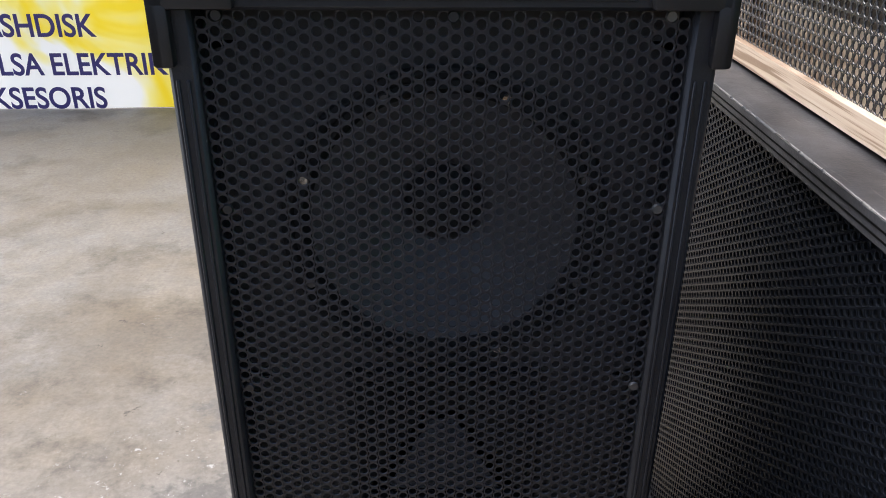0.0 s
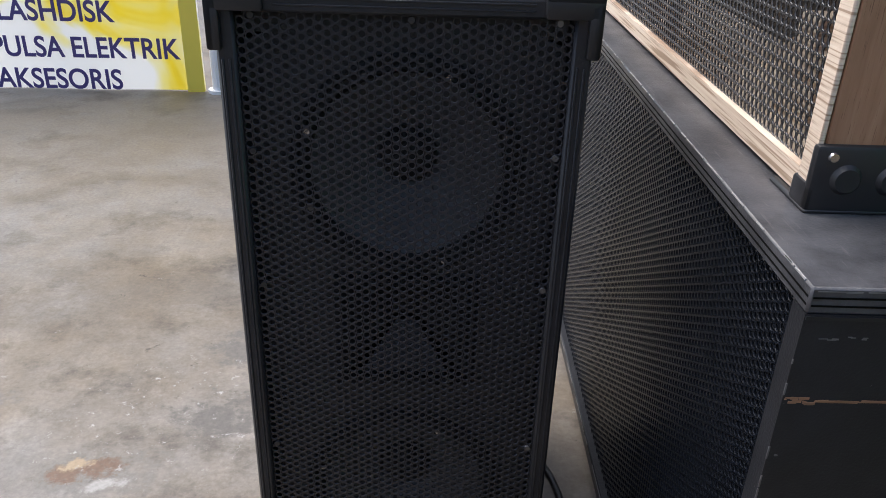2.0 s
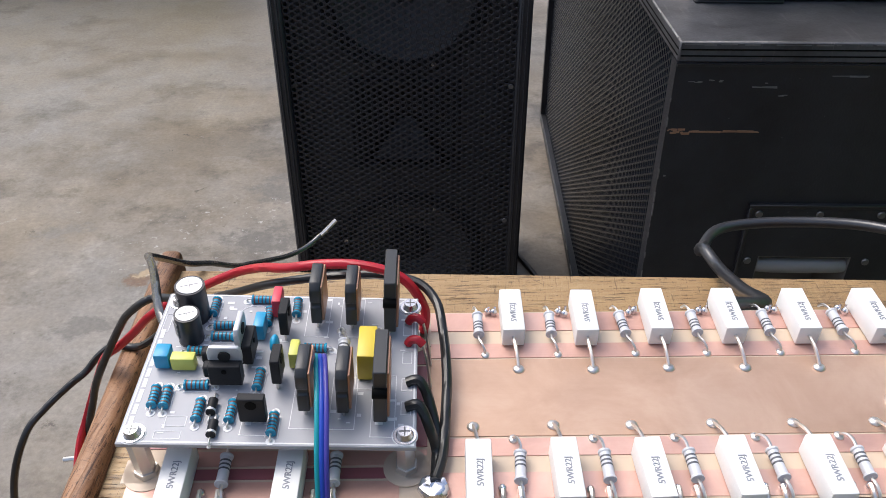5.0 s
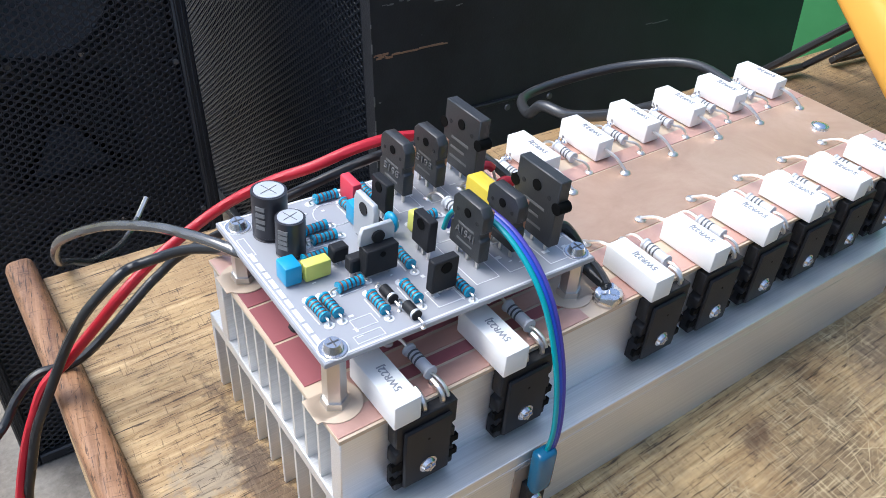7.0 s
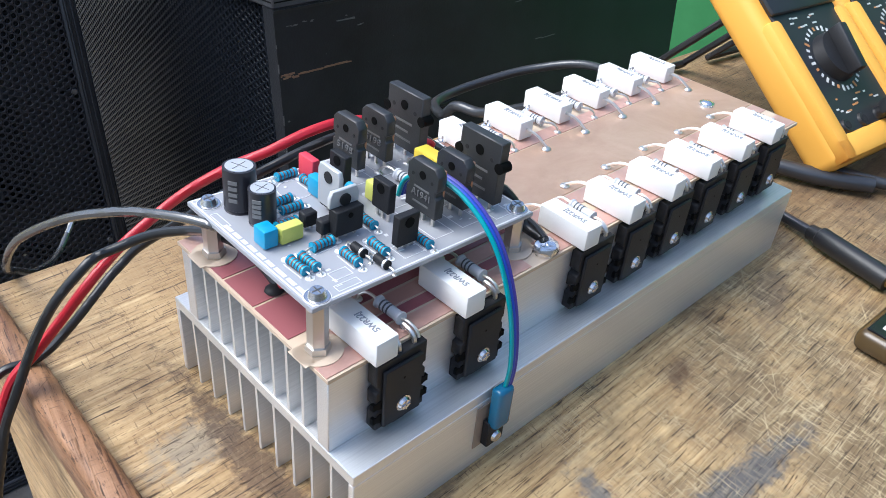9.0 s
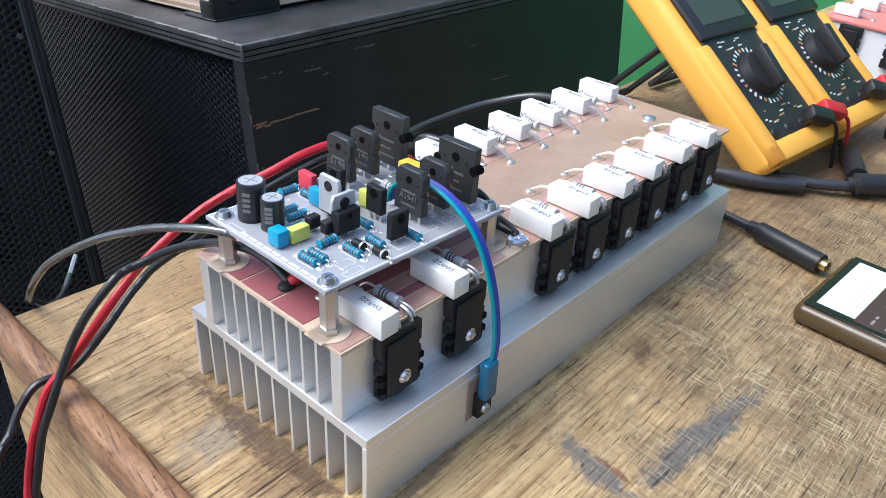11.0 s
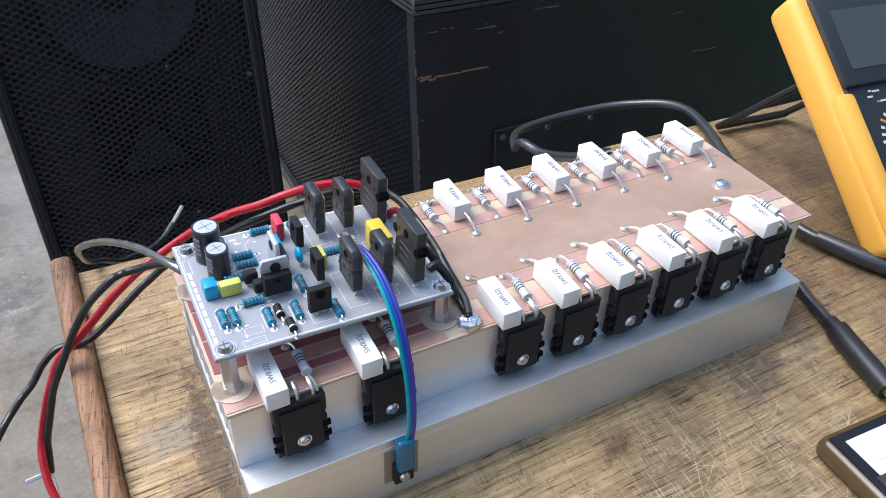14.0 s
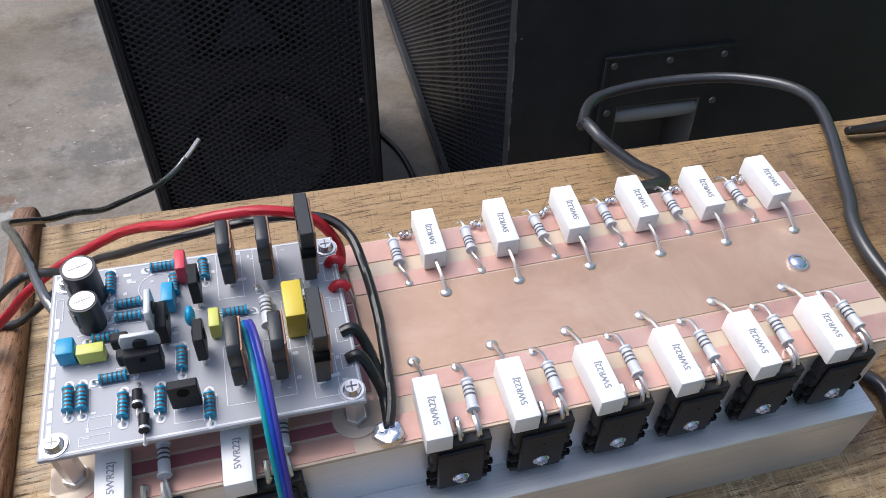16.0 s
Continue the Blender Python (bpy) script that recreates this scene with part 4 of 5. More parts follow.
def power_board():
    m = Mesh()
    m.box(-0.0006, 0.2552, -0.0008, 0.0763, 0.0592, ZP - 0.0003)
    b = part("power_board", m, LAMINATE, AMP, "copper clad circuit board with milled gaps")
    strips = [(0.0872, 0.2545, 0.0217, 0.0533), (0.0872, 0.2545, 0.0145, 0.0209), (0.0872, 0.2545, 0.0, 0.0087), (0.0872, 0.2545, 0.0541, 0.0606), (0.0872, 0.2545, 0.0668, 0.0757),
              (-0.0004, 0.0780, 0.0, 0.0062), (0.0105, 0.0860, 0.0118, 0.0170), (-0.0004, 0.0860, 0.0665, 0.0757)]
    for x0, x1, y0, y1 in strips:
        m = Mesh()
        m.box(x0, x1, y0, y1, ZP - 0.0003, ZP)
        part("copper_strip", m, COPPER if y1 - y0 > 0.02 else COPPER_PINK, b)
    for x0, x1, y0, y1 in ((0.0004, 0.0860, 0.0182, 0.0345), (0.0004, 0.0860, 0.0355, 0.0505), (0.0004, 0.0860, 0.0515, 0.0655), (0.0125, 0.0860, 0.0072, 0.0108)):
        m = Mesh()
        m.box(x0, x1, y0, y1, ZP - 0.0003, ZP)
        part("copper_strip", m, PURPLE, b, "dull red tarnished copper strip")
    m = Mesh()
    m.rod((0.2354, 0.0336, ZP), (0.2354, 0.0336, ZP + 0.0010), 0.0037, 0.0034, n=20)
    m.ball((0.2354, 0.0336, ZP + 0.0008), 0.0030, 1, 1, 0.4)
    part("bolt", m, SOLDER, b)


power_board()

EARS = [(-0.0100, 0.0), (0.0100, 0.0), (0.0100, 0.0070), (0.0085, 0.0076), (0.0085, 0.0094), (0.0100, 0.0100), (0.0100, 0.0150), (0.0088, 0.0156), (0.0088, 0.0172), (0.0100, 0.0178), (0.0100, 0.0260), (-0.0100, 0.0260),
        (-0.0100, 0.0178), (-0.0088, 0.0172), (-0.0088, 0.0156), (-0.0100, 0.0150), (-0.0100, 0.0100), (-0.0085, 0.0094), (-0.0085, 0.0076), (-0.0100, 0.0070)]
m = Mesh()
m.prism([(x * 0.90, z * 0.93 + 0.0005) for x, z in EARS], -0.0040, -0.0001, 0.0003)
m.box(-0.0070, 0.0070, -0.0052, -0.0038, 0.0012, 0.0222, 0.0005)
m.box(-0.0024, 0.0024, -0.0036, -0.0001, -0.0014, 0.0008, 0.0004)
Q_BODY = finish(m, "power_transistor", EPOXY)
m = Mesh()
for sx in (-0.0054, 0.0, 0.0054):
    m.tube([(sx, -0.0024, 0.0240), (sx, -0.0022, 0.0262), (sx * 0.96, -0.0004, 0.0278), (sx * 0.94, 0.0022, 0.0282)], 0.00075, 6, 4)
Q_LEGS = finish(m, "leg", TIN)
# dark pieces laid on the flat face as the shade of its notches
m = Mesh()
m.rod((0, -0.00425, 0), (0, -0.0030, 0), 0.0016, n=12)
m.box(-0.0002, 0.0026, -0.0042, -0.0030, -0.0011, 0.0011)
Q_NOTCH = finish(m, "notch_shade", NOTCH)
# a dark dot painted for the shade in a small dimple
m = Mesh()
m.rod((0, -0.00525, 0), (0, -0.0050, 0), 0.0004, n=8)
Q_DOT = finish(m, "dimple", NOTCH)
m = Mesh()
m.ball((0, 0.0022, 0.0272), 0.0013, 1, 1, 1.2, 7)
m.ball((0.0002, -0.0020, 0.0256), 0.0009, 1.1, 0.8, 1, 7)
Q_BLOB = finish(m, "solder_joint", SOLDER)
m = Mesh()
m.rod((0, -0.0050, 0.0072), (0, -0.0055, 0.0072), 0.0026, n=18)
screw_head(m, (0, -0.0055, 0.0072), 0.0021)
m.box(-0.0015, 0.0015, -0.0068, -0.0064, 0.0070, 0.0074)
m.box(-0.0002, 0.0002, -0.0068, -0.0064, 0.0057, 0.0087)
Q_SCREW = finish(m, "screw", STEEL)

m = Mesh()
m.box(-0.0038, 0.0038, -0.0056, 0.0148, 0.0004, 0.0082, 0.0005, 2)
C_BODY = finish(m, "cement_resistor", CERAMIC)
m = Mesh()
m.tube([(0, 0.0148, 0.0045), (0.0, 0.0165, 0.0047), (-0.0005, 0.0205, 0.0038), (-0.001, 0.0250, 0.0010)], 0.0006, 6, 5)
m.ball((-0.001, 0.0252, 0.0002), 0.0017, 1.2, 1.1, 0.55, 8)
C_LEAD = finish(m, "lead", TIN)


def r_grey(length=0.0100, r=0.0018):
    m = Mesh()
    h = length / 2
    m.tube([(0, -h, 0), (0, -h * 0.92, 0), (0, -h * 0.6, 0), (0, 0, 0), (0, h * 0.6, 0), (0, h * 0.92, 0), (0, h, 0)], lambda u: r * (0.55 if u < 0.02 or u > 0.98 else 1.1 if u < 0.24 or u > 0.76 else 0.92), 12, 4)
    return m


def bands(length, r, at):
    m = Mesh()
    for k in at:
        m.rod((0, k * length - length * 0.028, 0), (0, k * length + length * 0.028, 0), r, n=14)
    return m


G_BODY = finish(r_grey(), "grey_resistor", GREY_BODY)
G_BANDS = [finish(bands(0.0100, 0.00172, (k,)), "band", c) for k, c in ((-0.02, BAND_GREY), (0.12, BAND_GREY), (0.26, BAND_GREY))]
m = Mesh()
m.tube([(0, 0.0048, 0), (0.0001, 0.0072, 0.0004), (-0.0006, 0.0094, 0.0006), (-0.0016, 0.0112, -0.0008), (-0.0018, 0.0118, -0.0030)], 0.00048, 6, 4)
m.tube([(0, -0.0048, 0), (0.0003, -0.0070, 0.0003), (0.0008, -0.0096, -0.0008), (0.0010, -0.0112, -0.0030)], 0.00048, 6, 4)
m.ball((-0.0018, 0.0118, -0.0027), 0.0014, 1.1, 1.2, 0.6, 8)
G_LEADS = finish(m, "lead", TIN)


def grey_resistor(x, y, z, turn=0.0, name="grey_resistor"):
    g = part(name, G_BODY, GREY_BODY, AMP, m=pose(x, y, z, 0, 0, turn))
    for k in G_BANDS:
        part("band", k, BAND_GREY, g, m=pose(0, 0, 0))
    part("lead", G_LEADS, TIN, g)


rnd = random.Random(2)
for i, q in enumerate(QX):
    t = part("power_transistor", Q_BODY, EPOXY, AMP, "black plastic power transistor", pose(q, 0.0, 0.0344 + rnd.uniform(-0.0004, 0.0004), 0, 0, 0))
    part("leg", Q_LEGS, TIN, t)
    part("screw", Q_SCREW, STEEL, t)
    part("dimple", Q_DOT, NOTCH, t, m=pose(0, 0, 0.0168))
    for nx, nz, turn in ((0.0074, 0.0047, 0), (0.0074, 0.0100, 0), (-0.0074, 0.0047, 180), (-0.0074, 0.0100, 180)):
        part("notch_shade", Q_NOTCH, NOTCH, t, m=pose(nx, 0, nz, 0, turn, 0))
    for sx in (-0.0054, 0.0, 0.0054):
        part("solder_joint", Q_BLOB, SOLDER, t, m=pose(sx, 0, rnd.uniform(-0.0006, 0.0004)))
    c = part("cement_resistor", C_BODY, CERAMIC, AMP, "white ceramic resistor with grey print", pose(q - 0.0068, rnd.uniform(-0.0004, 0.0004), ZP, 0, 0, rnd.uniform(-2, 2)))
    part("lead", C_LEAD, TIN, c)
    lettering("5WR22J", 0.0027, INK, c, pose(0.0011, -0.0015, 0.0082, 0, 0, 90), "print")
    grey_resistor(q + 0.0056, 0.0085, ZP + 0.0028, rnd.uniform(-4, 4))
for i in range(6):
    x = 0.1153 + 0.0251 * i
    c = part("cement_resistor", C_BODY, CERAMIC, AMP, "white ceramic resistor with grey print", pose(x, 0.0735 + rnd.uniform(-0.0005, 0.0005), ZP, 0, 0, 180 + rnd.uniform(-2, 2)))
    part("lead", C_LEAD, TIN, c)
    lettering("5WR22J", 0.0027, INK, c, pose(-0.0011, 0.0110, 0.0082, 0, 0, -90), "print")
    grey_resistor(x - 0.0117, 0.0672, ZP + 0.0026, 180 + rnd.uniform(-5, 5))
    for k in (-0.0080, -0.0058):
        m = Mesh()
        m.ball((x + k, 0.0745 + rnd.uniform(-0.001, 0.001), ZP + 0.0010), 0.0013, 1, 1, 1.3, 6)
        m.tube([(x + k, 0.0745, ZP), (x + k + 0.0004, 0.0750, ZP + 0.0035)], 0.0004, 5, 1)
        part("solder_joint", m, SOLDER, AMP)


# ---- driver board ----
# it sits lower at its inner end
SINK = 0.040
STANDOFF = mat("nickel_standoff", (0.62, 0.60, 0.57), 0.34, 0.9)
on_power_board = set(AMP.children)


def driver_board():
    m = Mesh()
    m.box(0.0003, 0.0832, 0.0066, 0.0680, ZB - 0.0016, ZB, 0.0002)
    b = part("driver_board", m, BOARD, AMP, "grey driver circuit board with white print")
    ZS = ZB + 0.0001

    def line(x0, x1, y0, y1):
        m = Mesh()
        m.box(x0, x1, y0, y1, ZB - 0.0001, ZS)
        part("print", m, SILK, b)

    e = 0.0005
    line(0.0009, 0.0826, 0.0072, 0.0072 + e), line(0.0009, 0.0826, 0.0670, 0.0670 + e), line(0.0009, 0.0009 + e, 0.0077, 0.0670), line(0.0821, 0.0826, 0.0077, 0.0670)

    def frame_of(x0, x1, y0, y1, e=0.0002):
        m = Mesh()
        for a in ((x0, x1, y0, y0 + e), (x0, x1, y1 - e, y1), (x0, x0 + e, y0 + e, y1 - e), (x1 - e, x1, y0 + e, y1 - e)):
            m.box(*a, ZB - 0.0001, ZS)
        part("print", m, SILK, b)

    for a in ((0.0470, 0.0545, 0.0125, 0.0320), (0.0580, 0.0655, 0.0125, 0.0320), (0.0470, 0.0545, 0.0490, 0.0668), (0.0580, 0.0655, 0.0490, 0.0668), (0.0700, 0.0770, 0.0100, 0.0330), (0.0335, 0.0415, 0.0100, 0.0165),
              (0.0120, 0.0180, 0.0128, 0.0165), (0.0100, 0.0175, 0.0085, 0.0112), (0.0785, 0.0815, 0.0180, 0.0230), (0.0785, 0.0815, 0.0270, 0.0320), (0.0785, 0.0815, 0.0380, 0.0430), (0.0785, 0.0815, 0.0500, 0.0560), (0.0018, 0.0040, 0.0500, 0.0580), (0.0645, 0.0700, 0.0275, 0.0450)):
        frame_of(*a)
    for x, y, r in ((0.0300, 0.0572, 0.0055), (0.0043, 0.0101, 0.0036), (0.0799, 0.0107, 0.0036), (0.0805, 0.0634, 0.0036), (0.0047, 0.0634, 0.0036)):
        m = Mesh()
        m.tube([(x + r * math.cos(a), y + r * math.sin(a), ZB) for a in (k * math.pi / 12 for k in range(25))], 0.0002, 4, 1)
        part("print", m, SILK, b)
    rnd = random.Random(11)
    y = 0.0130
    while y < 0.0480:
        w = rnd.uniform(0.0018, 0.0050)
        line(0.0020, 0.0032, y, y + w)
        y += w + 0.0008
    for k in range(80):
        x, y = rnd.uniform(0.006, 0.078), rnd.uniform(0.0095, 0.066)
        line(x, x + rnd.uniform(0.0005, 0.0024), y, y + rnd.choice((0.0003, 0.0008, 0.0011)))
    for x, y in ((0.0043, 0.0101), (0.0799, 0.0107), (0.0805, 0.0634), (0.0047, 0.0634)):
        zt = ZB - (x - 0.0043) * SINK
        m = Mesh()
        m.rod((x, y, ZP), (x, y, ZP + 0.0003), 0.0068, n=24)
        m.box(x - 0.0068 if x < 0.04 else x, x if x < 0.04 else x + 0.0068, y - 0.0040, y + 0.0040, ZP, ZP + 0.0003)
        part("bare_pad", m, LAMINATE, AMP, "bare tan laminate round a standoff")
        m = Mesh()
        m.rod((x, y, ZP), (x, y, zt - 0.0016), 0.0029, n=6)
        m.rod((x, y, ZP + 0.0003), (x, y, ZP + 0.0022), 0.0036, 0.0034, n=6)
        s = part("standoff", m, STANDOFF, AMP, "hexagonal metal standoff")
        m = Mesh()
        m.rod((x, y, zt), (x, y, zt + 0.0004), 0.0033, n=20)
        m.rod((x, y, zt + 0.0004), (x, y, zt + 0.0022), 0.0026, 0.0019, n=16)
        part("screw", m, STEEL, s)
        m = Mesh()
        m.box(x - 0.0015, x + 0.0015, y - 0.0002, y + 0.0002, zt + 0.0021, zt + 0.0023)
        m.box(x - 0.0002, x + 0.0002, y - 0.0015, y + 0.0015, zt + 0.0021, zt + 0.0023)
        part("screw_slot", m, DARK_STEEL, s)


driver_board()


FAINT = mat("faint_print", (0.13, 0.13, 0.13), 0.5)
BACK_PLATE = mat("back_plate", (0.45, 0.26, 0.18), 0.45, 0.8)


def standing(name, x, y, width, tall, thick, face, lift=0.0032, hole=None, notch=True, label="black plastic transistor", pins=3, text=""):
    """A flat transistor on its legs, its broad side along y (face x) or along x (face y)."""
    w = width / 2
    wide = width > 0.015
    out = [(-w, 0), (w, 0), (w, tall * 0.42), (w * 0.86, tall * 0.45), (w * 0.86, tall * 0.55), (w, tall * 0.58), (w, tall * 0.87), (w * 0.70, tall), (-w * 0.70, tall), (-w, tall * 0.87), (-w, tall * 0.58), (-w * 0.86, tall * 0.55), (-w * 0.86, tall * 0.45), (-w, tall * 0.42)] if notch and not wide else [(-w, 0), (w, 0), (w, tall), (-w, tall)]
    m = Mesh()
    m.prism(out, -thick / 2, thick / 2, 0.0003)
    turn = -90 if face == "x" else 0
    t = part(name, m, EPOXY_GREY if notch else EPOXY, AMP, label, pose(x, y, ZB + lift, 0, 0, turn))
    # no real opening: a near-black plug paints the hole's shade
    m = Mesh()
    r = hole or tall * 0.08
    m.rod((0, -thick / 2 - 0.0002, tall * 0.76), (0, thick / 2 + 0.0002, tall * 0.76), r, n=16)
    part("hole", m, NOTCH, t)
    if notch:
        for s in (-1, 1):
            m = Mesh()
            m.rod((s * w * 0.62, -thick / 2 - 0.0001, tall * 0.70), (s * w * 0.62, -thick / 2 + 0.0004, tall * 0.70), tall * 0.035, n=10)
            part("dimple", m, HOLLOW, t)
        m = Mesh()
        m.box(-w * 0.86, w * 0.86, thick / 2 - 0.0001, thick / 2 + 0.0007, tall * 0.05, tall * 0.93, 0.0002)
        part("metal_back", m, BACK_PLATE, t, "bare copper back plate")
        # near-black rods paint the shade of half-round side notches on the wide ones
        if wide:
            for q in (-1, 1):
                m = Mesh()
                m.rod((q * w, -thick / 2 - 0.0002, tall * 0.62), (q * w, thick / 2 + 0.0001, tall * 0.62), tall * 0.085, n=14)
                part("notch_shade", m, NOTCH, t)
        for k in range(3):
            if k == 1 and text:
                lettering(text, 0.0030, FAINT, t, pose(-w * 0.62, -thick / 2 - 0.0001, tall * 0.30, 90, 0, 0), "print", w * 1.2)
                continue
            m = Mesh()
            m.box(-w * 0.5, w * (0.5 - 0.2 * (k % 2)), -thick / 2 - 0.00006, -thick / 2 + 0.0002, tall * (0.16 + 0.15 * k), tall * (0.20 + 0.15 * k))
            part("print", m, FAINT, t)
    for k in range(pins):
        m = Mesh()
        s = (k - (pins - 1) / 2) * width * 0.33
        m.box(s - 0.0005, s + 0.0005, -0.0003, 0.0003, -lift, 0.0004)
        part("leg", m, TIN, t)
    return t


def drivers():
    for x, y, text in ((0.0512, 0.0226, "A1941"), (0.0622, 0.0222, "A1941"), (0.0510, 0.0580, "5198"), (0.0620, 0.0576, "5198")):
        standing("transistor", x, y, 0.0130, 0.0160, 0.0034, "x", text=text)
    for x, y in ((0.0729, 0.0214), (0.0743, 0.0572)):
        standing("transistor", x, y, 0.0168, 0.0205, 0.0038, "x", 0.0028)
    standing("transistor", 0.0420, 0.0300, 0.0076, 0.0095, 0.0028, "x", 0.0030, 0.0016, False)
    standing("transistor", 0.0415, 0.0500, 0.0076, 0.0095, 0.0028, "x", 0.0030, 0.0016, False)
    standing("transistor", 0.0372, 0.0148, 0.0076, 0.0095, 0.0028, "y", 0.0015, 0.0016, False)
    for x, y, face, tall in ((0.0272, 0.0285, "y", 0.0128), (0.0316, 0.0395, "x", 0.0142)):
        t = standing("transistor", x, y, 0.0094, 0.0078, 0.0040, face, 0.0018, 0.0008, False, "black transistor with a bare metal tab")
        m = Mesh()
        s = 1 if face == "y" else -1
        y0 = 0.0009 if face == "y" else -0.0022
        m.prism([(-0.0050, 0.0076 if face == "y" else 0.001), (0.0050, 0.0076 if face == "y" else 0.001), (0.0050, tall - 0.002), (0.0042, tall), (-0.0042, tall), (-0.0050, tall - 0.002)], y0 - 0.0003 * (face == "x"), y0 + 0.0013, 0.0002)
        tab = part("metal_tab", m, TAB, t)
        m = Mesh()
        m.rod((0, y0 - 0.0006, tall - 0.0032), (0, y0 + 0.0016, tall - 0.0032), 0.0018, n=16)
        part("hole", m, HOLLOW, tab)
    for x, y in ((0.0205, 0.0370), (0.0222, 0.0312)):
        m = Mesh()
        m.box(x - 0.0023, x + 0.0023, y - 0.0017, y + 0.0017, ZB + 0.0015, ZB + 0.0060, 0.0005)
        t = part("small_transistor", m, EPOXY, AMP)
        for k in (-0.0013, 0, 0.0013):
            m = Mesh()
            m.box(x + k - 0.0002, x + k + 0.0002, y - 0.0002, y + 0.0002, ZB, ZB + 0.0016)
            part("leg", m, TIN, t)


drivers()


def capacitor(x, y, r, h):
    m = Mesh()
    m.tube([(x, y, ZB), (x, y, ZB + 0.0004), (x, y, ZB + 0.0014), (x, y, ZB + 0.002), (x, y, ZB + h * 0.6), (x, y, ZB + h - 0.0006), (x, y, ZB + h)], lambda u: r * (0.93 if 0.13 < u < 0.26 or u > 0.985 else 1.0), 24, 4)
    c = part("electrolytic_capacitor", m, CAP_SLEEVE, AMP, "black electrolytic capacitor")
    m = Mesh()
    m.rod((x, y, ZB + h), (x, y, ZB + h + 0.0002), r * 0.84, n=24)
    top = part("can_top", m, CAN, c)
    for a in (0, 90):
        m = Mesh()
        m.box(-r * 0.6, r * 0.6, -0.00008, 0.00008, 0, 0.0001)
        part("groove", m, DARK_STEEL, top, m=pose(x, y, ZB + h + 0.0002, 0, 0, a + 20))
    for k in range(4):
        m = Mesh()
        a = radians(215)
        m.box(-0.0002, 0.0002, -0.0013, 0.0013, 0, 0.0011)
        part("print", m, mat("sleeve_print", (0.17, 0.17, 0.17), 0.5), c, m=pose(x + r * 1.0 * math.cos(a), y + r * 1.0 * math.sin(a), ZB + h * (0.30 + 0.14 * k), 0, 0, 35))


capacitor(0.0112, 0.0570, 0.0047, 0.0136)
capacitor(0.0122, 0.0470, 0.0039, 0.0110)


def film(name, x, y, w, d, h, material, label):
    m = Mesh()
    m.box(x - w / 2, x + w / 2, y - d / 2, y + d / 2, ZB + 0.0004, ZB + h, 0.0006, 2)
    c = part(name, m, material, AMP, label)
    m = Mesh()
    m.box(x - w * 0.3, x + w * 0.3, y - 0.0002, y + 0.0002, ZB, ZB + 0.0006)
    part("leg", m, TIN, c)


film("film_capacitor", 0.0066, 0.0366, 0.0046, 0.0056, 0.0060, BLUE_BOX, "blue film capacitor")
film("film_capacitor", 0.0130, 0.0350, 0.0072, 0.0036, 0.0054, LIME_BOX, "yellow-green film capacitor")
film("film_capacitor", 0.0458, 0.0382, 0.0030, 0.0068, 0.0066, LIME_BOX, "yellow-green film capacitor")
film("film_capacitor", 0.0680, 0.0372, 0.0056, 0.0130, 0.0108, YELLOW_BOX, "yellow film capacitor")
film("film_capacitor", 0.0375, 0.0605, 0.0030, 0.0076, 0.0078, RED_BOX, "red film capacitor")
film("film_capacitor", 0.0335, 0.0500, 0.0034, 0.0070, 0.0066, BLUE_BOX, "blue film capacitor")
m = Mesh()
m.ball((0.0392, 0.0415, ZB + 0.0042), 0.0030, 0.5, 1, 1, 10)
c = part("disc_capacitor", m, BLUE_BOX, AMP, "small blue disc capacitor")
m = Mesh()
m.box(0.0390, 0.0394, 0.0400, 0.0404, ZB, ZB + 0.002)
m.box(0.0390, 0.0394, 0.0426, 0.0430, ZB, ZB + 0.002)
part("leg", m, TIN, c)

B_BODY = finish(r_grey(0.0070, 0.00140), "blue_resistor", BLUE_BODY)
B_BANDS = [finish(bands(0.0070, 0.00137, (k,)), "band", c) for k, c in ((-0.34, BAND_BROWN), (-0.17, BAND_DARK), (0.0, BAND_DARK), (0.17, BAND_BROWN), (0.36, BAND_BROWN))]
m = Mesh()
for s in (-1, 1):
    m.tube([(0, s * 0.0030, 0), (0, s * 0.0046, 0), (0, s * 0.0052, -0.0005), (0, s * 0.0052, -0.0014)], 0.0003, 5, 3)
    m.ball((0, s * 0.0052, -0.0013), 0.0007, 1, 1, 0.7, 5)
B_LEADS = finish(m, "lead", TIN)


def blue_resistor(ax, ay, bx, by):
    x, y = (ax + bx) / 2, (ay + by) / 2
    turn = 90 if abs(ax - bx) > abs(ay - by) else 0
    b = part("blue_resistor", B_BODY, BLUE_BODY, AMP, m=pose(x, y, ZB + 0.0013, 0, 0, turn + random.uniform(-3, 3)))
    m = Mesh()
    for q in (-0.0052, 0.0052):
        m.rod((0, q, -0.0013), (0, q, -0.00115), 0.0013, n=12)
    for q in (-0.0017, 0.0017):
        m.box(q - 0.00015, q + 0.00015, -0.0038, 0.0038, -0.00135, -0.00118)
    part("print", m, SILK, b, "white printed outline")
    for k in B_BANDS:
        part("band", k, BAND_DARK, b)
    part("lead", B_LEADS, TIN, b)


